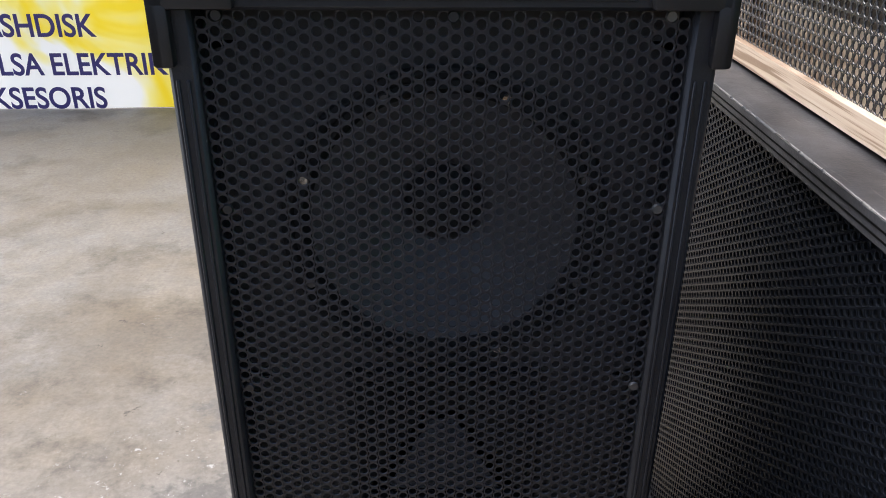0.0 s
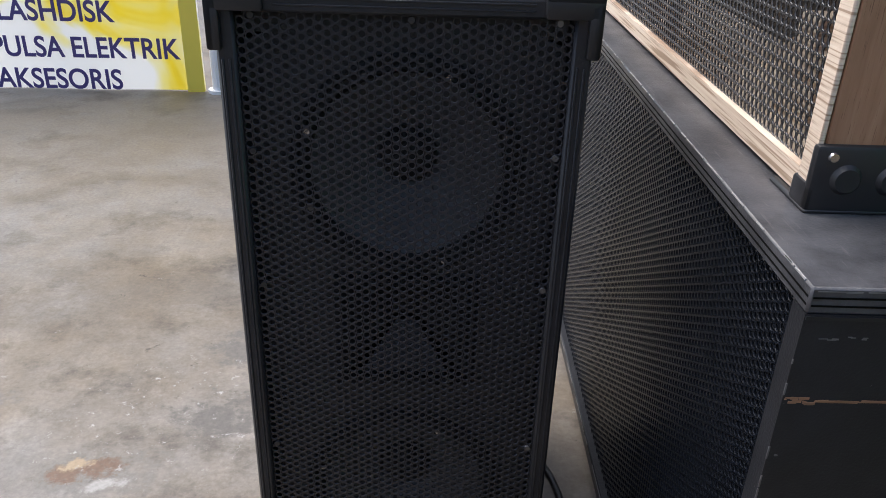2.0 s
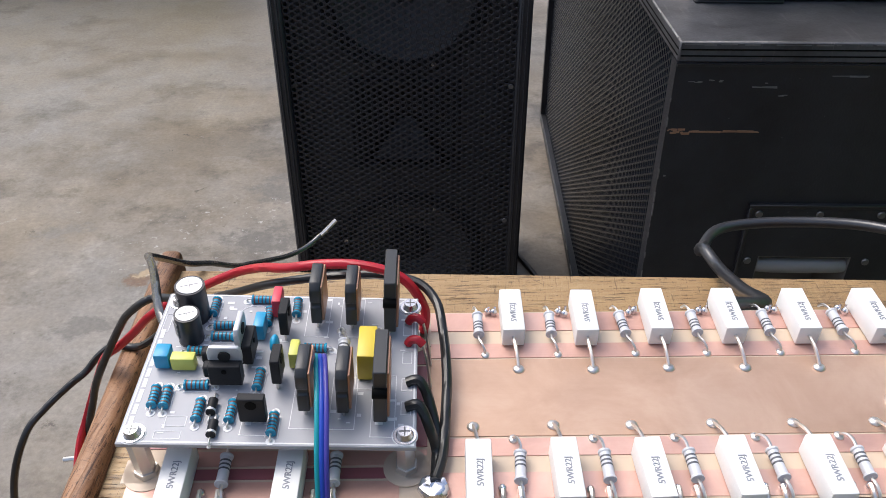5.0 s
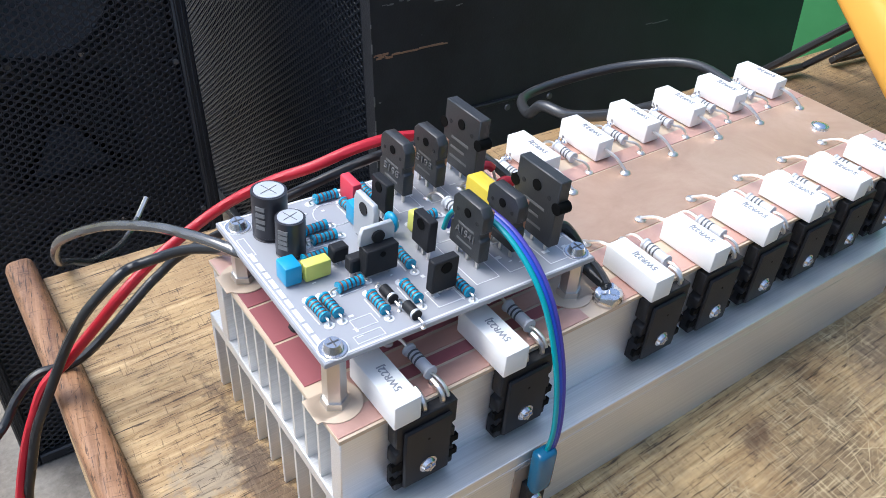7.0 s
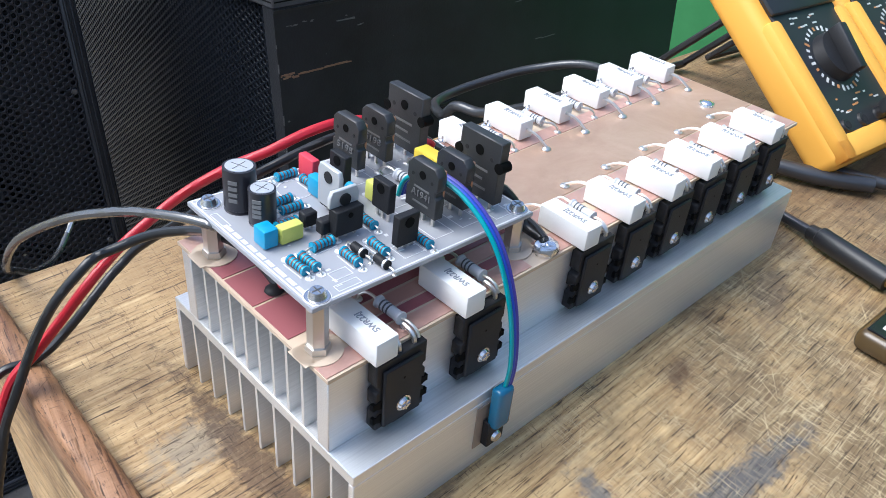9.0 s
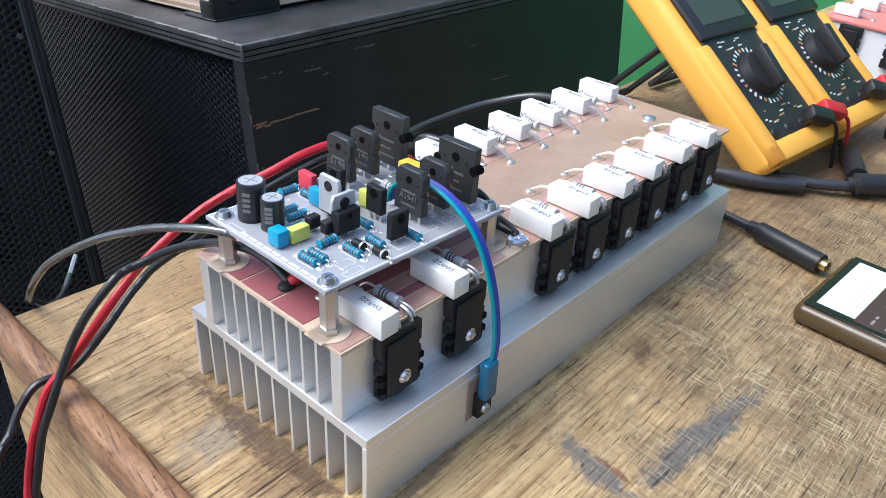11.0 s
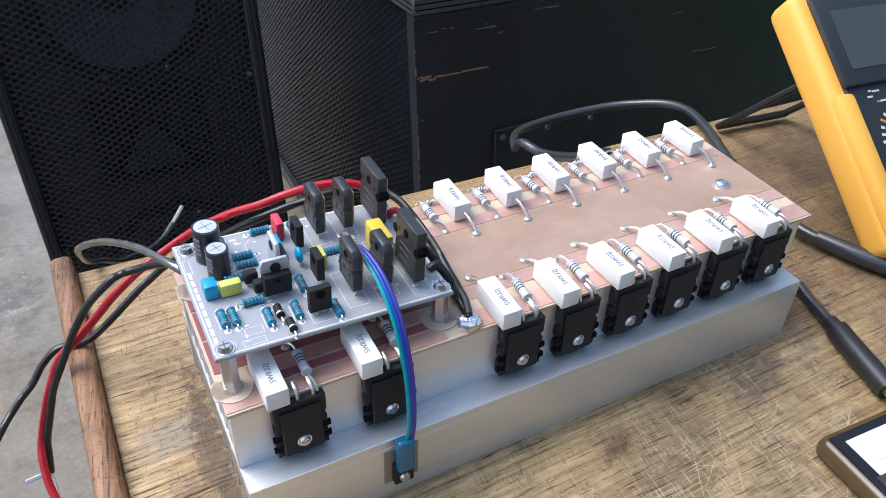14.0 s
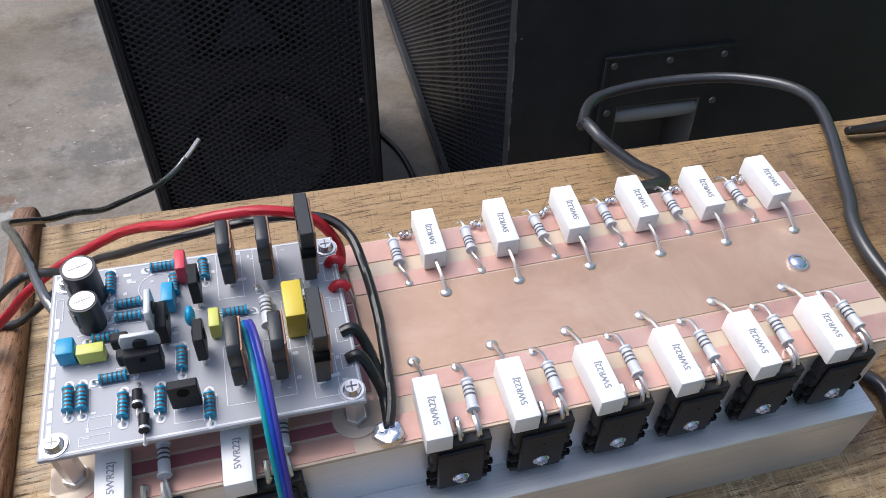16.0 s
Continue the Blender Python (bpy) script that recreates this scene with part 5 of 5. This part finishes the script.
for r in ((0.0068, 0.0266, 0.0074, 0.0184), (0.0103, 0.0263, 0.0107, 0.0183), (0.0208, 0.0219, 0.0209, 0.0137), (0.0303, 0.0213, 0.0301, 0.0138), (0.0427, 0.0174, 0.0425, 0.0091), (0.0166, 0.0644, 0.0169, 0.0568),
          (0.0182, 0.0524, 0.0253, 0.0519), (0.0184, 0.0476, 0.0255, 0.0470), (0.0280, 0.0646, 0.0353, 0.0642), (0.0350, 0.0606, 0.0346, 0.0525), (0.0435, 0.0646, 0.0434, 0.0575), (0.0476, 0.0433, 0.0552, 0.0426),
          (0.0360, 0.0341, 0.0360, 0.0253), (0.0149, 0.0274, 0.0216, 0.0269), (0.0131, 0.0410, 0.0190, 0.0410)):
    blue_resistor(*r)
for x, y in ((0.0245, 0.0190), (0.0262, 0.0112)):
    m = Mesh()
    m.rod((x, y - 0.0024, ZB + 0.0015), (x, y + 0.0024, ZB + 0.0015), 0.0014, n=12)
    d = part("diode", m, EPOXY, AMP, "black diode with a silver band")
    m = Mesh()
    m.rod((x, y - 0.0020, ZB + 0.0015), (x, y - 0.0013, ZB + 0.0015), 0.00145, n=12)
    part("band", m, CAN, d)
    part("lead", B_LEADS, TIN, d, m=pose(x, y, ZB + 0.0013))
for x, y in ((0.0602, 0.0400), (0.0722, 0.0400)):
    grey_resistor(x, y, ZB + 0.0024)
lean = Matrix.Translation((0.0043, 0, ZB)) @ Matrix.Rotation(math.atan(SINK), 4, "Y") @ Matrix.Translation((-0.0043, 0, -ZB))
for ob in set(AMP.children) - on_power_board:
    if not ob.name.startswith(("standoff", "bare_pad")):
        ob.matrix_basis = lean @ ob.matrix_basis


# ---- wires of the amplifier ----
def wire(name, pts, r, material, label="", n=9, parent=None):
    m = Mesh()
    m.tube(pts, r, n, 8)
    return part(name, m, material, parent or AMP, label)


def bare(pts, parent, r=0.0011):
    m = Mesh()
    m.tube(pts, r, 6, 4)
    part("bare_end", m, TIN, parent)


R1 = 0.00162
wire("wire", [(0.0845, 0.0655, 0.0615), (0.0850, 0.0700, 0.0690), (0.0775, 0.0738, 0.0795), (0.0640, 0.0765, 0.0830), (0.0500, 0.0785, 0.0820), (0.0367, 0.0819, 0.0775), (0.0272, 0.0888, 0.0720), (0.0170, 0.0960, 0.0645), (0.0088, 0.0994, 0.0587), (-0.0022, 0.1009, 0.0520), (-0.0122, 0.0994, 0.0475), (-0.0235, 0.0974, 0.0403), (-0.0317, 0.0994, 0.0307), (-0.0421, 0.1014, 0.0195), (-0.0505, 0.1028, 0.0115), (-0.0565, 0.1030, 0.0000), (-0.0615, 0.1024, -0.0109), (-0.0676, 0.0981, -0.0253), (-0.0699, 0.0920, -0.0320), (-0.0698, 0.0815, -0.0403), (-0.0666, 0.0710, -0.0488), (-0.0600, 0.0600, -0.0700)], R1 * 1.08, RED, "thick red wire")
wire("wire", [(0.0884, 0.0045, 0.0640), (0.0905, 0.0120, 0.0650), (0.0917, 0.0270, 0.0665), (0.0922, 0.0400, 0.0690), (0.0912, 0.0560, 0.0720), (0.0885, 0.0690, 0.0745), (0.0800, 0.0765, 0.0765), (0.0600, 0.0800, 0.0760), (0.0320, 0.0850, 0.0680), (0.0120, 0.0990, 0.0510), (0.0000, 0.1090, 0.0395), (-0.0074, 0.1105, 0.0335), (-0.0123, 0.1095, 0.0310), (-0.0202, 0.1082, 0.0254), (-0.0259, 0.1078, 0.0209), (-0.0351, 0.1092, 0.0126), (-0.0420, 0.1112, 0.0086), (-0.0510, 0.1125, 0.0082), (-0.0585, 0.1113, 0.0030), (-0.0648, 0.1081, -0.0035), (-0.0712, 0.1043, -0.0072), (-0.0799, 0.0957, -0.0120), (-0.0870, 0.0856, -0.0179), (-0.0950, 0.0750, -0.0400), (-0.1000, 0.0650, -0.0800)], R1, WIRE_BLACK, "thick black wire")
w = wire("wire", [(0.0105, 0.0385, 0.0622), (0.0098, 0.0470, 0.0660), (0.0088, 0.0570, 0.0668), (0.0055, 0.0700, 0.0650), (0.0004, 0.0806, 0.0614), (-0.0052, 0.0879, 0.0578), (-0.0130, 0.0935, 0.0535), (-0.0193, 0.0950, 0.0518), (-0.0242, 0.0945, 0.0495), (-0.0324, 0.0963, 0.0413), (-0.0383, 0.0985, 0.0321), (-0.0441, 0.0990, 0.0223), (-0.0515, 0.0985, 0.0090), (-0.0568, 0.0990, -0.0015), (-0.0607, 0.0985, -0.0122), (-0.0633, 0.0975, -0.0192), (-0.0663, 0.0965, -0.0279), (-0.0680, 0.0935, -0.0369), (-0.0690, 0.0900, -0.0411)], R1, WIRE_BLACK, "thick black wire")
bare([(-0.0690, 0.0900, -0.0411), (-0.0740, 0.0898, -0.0405), (-0.0790, 0.0896, -0.0410)], w)
bare([(-0.0690, 0.0900, -0.0411), (-0.0680, 0.0820, -0.0450), (-0.0700, 0.0760, -0.0470)], w, 0.0006)
w = wire("wire", [(0.0040, 0.0520, 0.0770), (0.0011, 0.0553, 0.0770), (-0.0029, 0.0631, 0.0768), (-0.0083, 0.0771, 0.0735), (-0.0132, 0.0893, 0.0692), (-0.0215, 0.1075, 0.0605), (-0.0305, 0.1265, 0.0470), (-0.0325, 0.1440, 0.0310), (-0.0305, 0.1654, 0.0100), (-0.0245, 0.1800, -0.0022), (-0.0166, 0.1921, -0.0142), (-0.0105, 0.2058, -0.0238), (-0.0005, 0.2261, -0.0370), (0.0060, 0.2375, -0.0425), (0.0122, 0.2466, -0.0444), (0.0186, 0.2545, -0.0430)], R1 * 0.95, mat("grey_wire", (0.15, 0.148, 0.146), 0.20, 0.7), "dark grey wire with a stripped end")
bare([(0.0186, 0.2545, -0.0430), (0.0214, 0.2577, -0.0420), (0.0276, 0.2643, -0.0387)], w, 0.0013)
ZR = ZB - 0.0030
for ya in (0.0560, 0.0462):
    w = wire("wire", [(0.0800, ya, ZR + 0.0004), (0.0812, ya, ZR + 0.0022), (0.0832, ya - 0.0005, ZR + 0.0026), (0.0848, ya - 0.0012, ZR + 0.0012)], 0.0014, RED, "short red wire")
    bare([(0.0848, ya - 0.0012, ZR + 0.0012), (0.0862, ya - 0.0030, ZR - 0.0060), (0.0870, ya - 0.0050, ZP)], w, 0.0005)
for y in (0.0300, 0.0205):
    wire("wire", [(0.0800, y, ZR + 0.0006), (0.0838, y, ZR + 0.0012), (0.0868, y - 0.004, ZR - 0.0040), (0.0888, y * 0.5 + 0.003, ZR - 0.0110), (0.0884, 0.0040, ZP + 0.0030)], 0.0016, WIRE_BLACK, "short black wire")
m = Mesh()
m.ball((0.0880, 0.0028, ZP + 0.0008), 0.0042, 1.15, 0.95, 0.85, 12)
rnd = random.Random(31)
for v in m.bm.verts:
    v.co.z = min(v.co.z, ZP + 0.0030)
    v.co += Vector((rnd.uniform(-1, 1), rnd.uniform(-1, 1), rnd.uniform(-1, 1))) * 0.0004
part("solder_joint", m, SOLDER, AMP, "large shiny solder blob")
m = Mesh()
m.ball((0.0091, 0.0374, ZP + 0.0008), 0.0028, 1.2, 1, 0.5, 8)
part("solder_joint", m, EPOXY, AMP, "burnt solder joint")
wire("wire", [(0.0105, 0.0372, ZP + 0.0016), (0.0135, 0.0358, ZP + 0.0032), (0.0215, 0.0345, ZP + 0.0034), (0.0300, 0.0345, ZP + 0.0030)], 0.0019, RED, "short red wire")
# ribbon to the temperature sensor
for k, (material, dx) in enumerate(((TEAL_WIRE, -0.0013), (BLUE_WIRE, 0.0), (VIOLET_WIRE, 0.0013))):
    wire("ribbon_strand", [(0.0535 + dx, 0.0350, ZB), (0.0545 + dx, 0.0330, 0.0850), (0.0560 + dx, 0.0250, 0.0900), (0.0575 + dx, 0.0120, 0.0880), (0.0580 + dx, -0.0010, 0.0790), (0.0580 + dx * 0.9, -0.0100, 0.0620), (0.0570 + dx * 0.8, -0.0145, 0.0420), (0.0552 + dx, -0.0136, 0.0260), (0.0545 + dx, -0.0132, 0.0205)], 0.00075, material)
m = Mesh()
m.box(0.0478, 0.0612, -0.0114, -0.0110, 0.0085, 0.0262)
pad = part("mica_pad", m, mat("mica", (0.30, 0.24, 0.19), 0.35), AMP, "brown mica insulating pad")
m = Mesh()
m.box(0.0507, 0.0583, -0.0144, -0.0114, 0.0095, 0.0200, 0.0004)
s = part("temperature_sensor", m, EPOXY, AMP, "small black sensor under a screw")
part("screw", screw_head(Mesh(), (0.0545, -0.0144, 0.0128), 0.0022), STEEL, s)
m = Mesh()
m.box(0.0512, 0.0580, -0.0166, -0.0122, 0.0180, 0.0345, 0.0014, 3)
part("sleeve", m, mat("blue_shrink_sleeve", (0.015, 0.13, 0.25), 0.18), s, "blue heat-shrink sleeve")

# ---- things on the desk ----
def cable(name, pts, r, label, category="cable"):
    m = Mesh()
    m.tube(pts, r, 10, 8)
    t = thing(name, label, category, TOP)
    part("cord", m, RUBBER, t)
    return t


t = cable("speaker_cable", [(0.1880, 0.0760, 0.0640), (0.2130, 0.0880, 0.0525), (0.2220, 0.1236, 0.0275), (0.2269, 0.1599, 0.0081), (0.2251, 0.1800, 0.0050), (0.2310, 0.1960, -0.0090), (0.2516, 0.2232, -0.0156), (0.2941, 0.2288, -0.0159), (0.3344, 0.2119, -0.0078), (0.3512, 0.1735, 0.0033), (0.3260, 0.1060, 0.0070), (0.3165, 0.0870, 0.0075), (0.3120, 0.0650, 0.0075), (0.3150, 0.0330, 0.0065), (0.3270, 0.0050, 0.0060), (0.3420, -0.0200, 0.0060)], 0.0031, "thick black rubber cable looping off the amplifier board")
m = Mesh()
m.tube([(0.3165, 0.0300, 0.0066), (0.3275, 0.0030, 0.0065), (0.3420, -0.0200, 0.0070)], lambda u: 0.0042 + 0.0006 * math.sin(u * 3), 10, 6)
part("sleeve", m, RUBBER, t)
t = cable("plug_cable", [(0.3450, 0.0180, 0.0050), (0.3440, 0.0000, 0.0060), (0.3520, -0.0240, 0.0060), (0.3640, -0.0420, 0.0070)], 0.0034, "black cable with a moulded plug on the desk")
m = Mesh()
m.tube([(0.3620, -0.0380, 0.0072), (0.3660, -0.0430, 0.0080), (0.3760, -0.0530, 0.0080), (0.3960, -0.0700, 0.0080), (0.4100, -0.0820, 0.0080)], lambda u: 0.0045 if u < 0.2 else 0.0068, 14, 6)
part("plug", m, PLASTIC, t)
m = Mesh()
m.tube([(0.4100, -0.0820, 0.0080), (0.4300, -0.1000, 0.0060), (0.4600, -0.1400, 0.0045), (0.5000, -0.2200, 0.0045)], 0.0032, 10, 6)
part("cord", m, RUBBER, t)
t = cable("second_plug_cable", [(0.4550, 0.0050, 0.0050), (0.4300, -0.0100, 0.0060), (0.4100, -0.0230, 0.0070)], 0.0032, "black cable end lying beside the meters")
m = Mesh()
m.tube([(0.4120, -0.0220, 0.0070), (0.3950, -0.0310, 0.0072), (0.3780, -0.0390, 0.0072)], 0.0062, 12, 5)
part("plug", m, PLASTIC, t)
t = cable("audio_cable", [(0.2600, 0.0300, 0.0040), (0.2790, 0.0120, 0.0040), (0.2765, -0.0040, 0.0040), (0.2705, -0.0230, 0.0055)], 0.0027, "black audio cable with a jack plug")
m = Mesh()
m.tube([(0.2720, -0.0190, 0.0052), (0.2700, -0.0250, 0.0060), (0.2680, -0.0310, 0.0062), (0.2645, -0.0450, 0.0062), (0.2605, -0.0610, 0.0062)], lambda u: 0.0038 if u < 0.22 else 0.0052, 14, 6)
part("plug", m, PLASTIC, t)
m = Mesh()
m.rod((0.2605, -0.0610, 0.0062), (0.2596, -0.0645, 0.0062), 0.0030, n=12)
part("tip", m, mat("gilt", (0.75, 0.55, 0.25), 0.3, 1.0), t)


def phone():
    t = thing("phone", "mobile phone in a brown clear case, screen lit", "phone", TOP @ pose(0.2092, -0.0665, 0.0, 0, 0, -2.5))
    W, L, H = 0.0665, 0.142, 0.0105
    m = Mesh()
    m.box(0, W, -L, 0, 0.0, H, 0.0042, 3)
    part("case", m, mat("brown_clear_case", (0.075, 0.048, 0.019), 0.22), t)
    m = Mesh()
    m.box(0.003, W - 0.003, -L + 0.003, -0.003, H - 0.0005, H + 0.0004, 0.0004)
    glass = part("screen", m, mat("black_glass", (0.012, 0.011, 0.012), 0.08), t)

    def lit(color, power):
        k = mat("screen_light", color, 0.1)
        b = k.node_tree.nodes["Principled BSDF"]
        b.inputs["Emission Color"].default_value = (*color, 1)
        b.inputs["Emission Strength"].default_value = power
        return k

    def panel(name, x0, x1, y0, y1, material, lift=0.0006):
        m = Mesh()
        m.box(x0, x1, y0, y1, H + 0.0003, H + lift)
        part(name, m, material, glass)

    panel("panel", 0.006, W - 0.006, -L + 0.008, -0.024, lit((0.035, 0.018, 0.020), 0.8))
    card, dim, grey = lit((0.62, 0.60, 0.58), 0.6), lit((0.16, 0.13, 0.13), 0.6), lit((0.36, 0.34, 0.33), 0.5)
    panel("card", 0.008, W - 0.008, -0.0240, -0.0070, card, 0.0007)
    rnd = random.Random(4)
    for k in range(2):
        panel("text_bar", 0.012 + 0.004 * k, 0.014 + rnd.uniform(0.024, 0.036), -0.0185 - 0.0022 * k - 0.0006, -0.0185 - 0.0022 * k, grey, 0.0009)
    for k in range(16):
        y = -0.030 - 0.0062 * k
        x = 0.009
        while x < W - 0.014:
            w = rnd.uniform(0.002, 0.007)
            if rnd.random() < 0.7:
                panel("text_bar", x, min(x + w, W - 0.009), y - 0.0012, y, dim, 0.0009)
            x += w + 0.002


phone()


def multimeter(m0, lead, label):
    t = thing("multimeter", label, "meter", m0, "multimeters on the desk")
    W, L, T = 0.0787, 0.1474, 0.0260
    m = Mesh()
    m.box(0, W, 0, L, 0, T * 0.86, 0.006, 3)
    holster = part("holster", m, YELLOW_RUBBER, t, "yellow rubber holster")
    m = Mesh()
    m.box(0.001, 0.012, 0.001, L * 0.585, T * 0.5, T, 0.003, 2)
    m.box(W - 0.012, W - 0.001, 0.001, L * 0.585, T * 0.5, T, 0.003, 2)
    m.box(0.001, W - 0.001, 0.001, 0.015, T * 0.5, T, 0.003, 2)
    part("raised_rim", m, YELLOW_RUBBER, holster)
    m = Mesh()
    m.box(0.0085, W - 0.0085, 0.011, L - 0.004, T * 0.7, T - 0.002, 0.001)
    face = part("face", m, METER_BLACK, t, "black printed meter face")
    m = Mesh()
    m.box(0.007, W - 0.007, L * 0.60, L - 0.006, T - 0.003, T + 0.001, 0.002, 2)
    disp = part("display_frame", m, METER_BLACK, t)
    m = Mesh()
    m.box(0.015, W - 0.015, L * 0.66, L - 0.016, T + 0.0008, T + 0.0014)
    part("display", m, LCD, disp, "grey unlit liquid crystal display")
    cx, cy = W / 2, L * 0.385
    m = Mesh()
    m.rod((cx, cy, T - 0.0022), (cx, cy, T + 0.0040), 0.0150, 0.0138, n=36)
    k = part("dial", m, PLASTIC, t)
    m = Mesh()
    m.box(-0.0032, 0.0032, -0.0142, 0.0142, 0, 0.0085, 0.0012, 2)
    part("grip", m, PLASTIC, k, m=pose(cx, cy, T + 0.0035, 0, 0, -8))
    white, orange, red = mat("meter_white", (0.62, 0.62, 0.60), 0.5), mat("meter_orange", (0.50, 0.22, 0.08), 0.5), mat("meter_red", (0.45, 0.04, 0.03), 0.5)
    for i in range(30):
        a = 2 * math.pi * i / 30
        m = Mesh()
        w = 0.0012 if i % 3 else 0.0018
        m.box(-w, w, -0.0008, 0.0008, 0, 0.0003)
        part("mark", m, white if i % 4 else orange, face, m=pose(cx + 0.0190 * math.cos(a), cy + 0.0190 * math.sin(a), T - 0.0021, 0, 0, math.degrees(a)))
    rnd = random.Random(9)
    for i in range(22):
        x, y = rnd.uniform(0.014, W - 0.018), rnd.choice((rnd.uniform(0.024, 0.034), rnd.uniform(0.078, 0.085)))
        m = Mesh()
        m.box(0, rnd.uniform(0.0015, 0.005), 0, 0.0010, 0, 0.0003)
        part("mark", m, white if i % 3 else orange, face, m=pose(x, y, T - 0.0021))
    for i in range(4):
        m = Mesh()
        m.rod((0.017 + i * 0.0165, 0.0185, T - 0.0022), (0.017 + i * 0.0165, 0.0185, T - 0.0005), 0.0042, 0.0036, n=18)
        j = part("socket", m, PLASTIC, face)
        m = Mesh()
        m.rod((0.017 + i * 0.0165, 0.0185, T - 0.0006), (0.017 + i * 0.0165, 0.0185, T - 0.0003), 0.0022, n=14)
        part("hole", m, HOLLOW, j)
    for i, c in ((2, PLASTIC), (3, mat("red_plug", (0.50, 0.02, 0.03), 0.4))):
        x = 0.017 + i * 0.0165
        m = Mesh()
        m.box(-0.0045, 0.0150, -0.0048, 0.0048, 0.0, 0.0095, 0.0022, 2)
        m.rod((0, 0, -0.0035), (0, 0, 0.001), 0.0038, n=14)
        m.bm.transform(pose(x, 0.0185, T + 0.0015, 0, 0, -28))
        part("probe_plug", m, c, t, "red probe plug" if i == 3 else "black probe plug")
        m = Mesh()
        pts = [(x + 0.0125, 0.0118, T + 0.006), (x + 0.020, 0.004, T + 0.002), (x + 0.024, -0.014, T - 0.018), (x + 0.030, -0.034, -0.004 - 0.004 * i), (x + 0.062, -0.030, -0.004 - 0.004 * i), (x + 0.085, -0.004, 0.0)]
        m.tube(pts if lead else pts[:3], 0.0012, 8, 6)
        part("probe_lead", m, RED if i == 3 else WIRE_BLACK, t)
    for x in (0.012, W - 0.016):
        m = Mesh()
        m.box(x, x + 0.005, 0.0, 0.004, -0.0860, 0.001, 0.001)
        part("stand_leg", m, PLASTIC, t, m=pose(0, L * 0.70, 0, 7))
    m = Mesh()
    m.box(0.0118, W - 0.0108, -0.0002, 0.0042, -0.0862, -0.0800, 0.001)
    part("stand_foot", m, PLASTIC, t, m=pose(0, L * 0.70, 0, 7))


multimeter(TOP @ pose(0.3256, 0.0058, 0.0015, 0, 0, -6.1) @ pose(0, 0, 0, 37), True, "yellow digital multimeter leaning on its stand with probes plugged in")
multimeter(TOP @ pose(0.4070, -0.0030, 0.0015, 0, 0, -6.1) @ pose(0, 0, 0, 37), True, "second yellow digital multimeter leaning beside the first")


def second_module():
    t = thing("spare_amplifier", "second bare amplifier module on a white block", "amplifier", TOP @ pose(0.560, -0.020, 0.0, 0, 0, -6))
    m = Mesh()
    m.box(0, 0.25, 0, 0.085, 0, 0.050, 0.002)
    part("block", m, mat("white_foam", (0.75, 0.75, 0.76), 0.7), t)
    m = Mesh()
    m.box(-0.002, 0.252, 0.002, 0.087, 0.050, 0.0516)
    part("board", m, mat("pink_board", (0.62, 0.20, 0.18), 0.45), t, "pink copper circuit board")
    for i in range(7):
        for y, a in ((0.006, 0), (0.083, 180)):
            c = part("cement_resistor", C_BODY, CERAMIC, t, m=pose(0.018 + 0.034 * i, y + (0.004 if a == 0 else -0.004), 0.0516, 0, 0, a))
            part("lead", C_LEAD, TIN, c)
        q = part("power_transistor", Q_BODY, EPOXY, t, m=pose(0.024 + 0.034 * i, 0.0, 0.0260))
        part("screw", Q_SCREW, STEEL, q)
    # end transistor facing the bench
    for y in (0.022, 0.060):
        q = part("power_transistor", Q_BODY, EPOXY, t, m=pose(0.0, y, 0.0240, 0, 0, -90))
        part("screw", Q_SCREW, STEEL, q)


second_module()

# ---- things on the floor ----
m = Mesh()
m.tube([(0.205, 1.060, 0.05), (0.222, 1.050, 0.012), (0.2477, 1.002, 0.0045), (0.2683, 0.9366, 0.0045), (0.2745, 0.8449, 0.0045), (0.2647, 0.7219, 0.0045), (0.250, 0.55, 0.0045)], 0.0045, 8, 8)
solid("floor_cable", m, RUBBER, "black cable lying on the concrete floor", "cable")
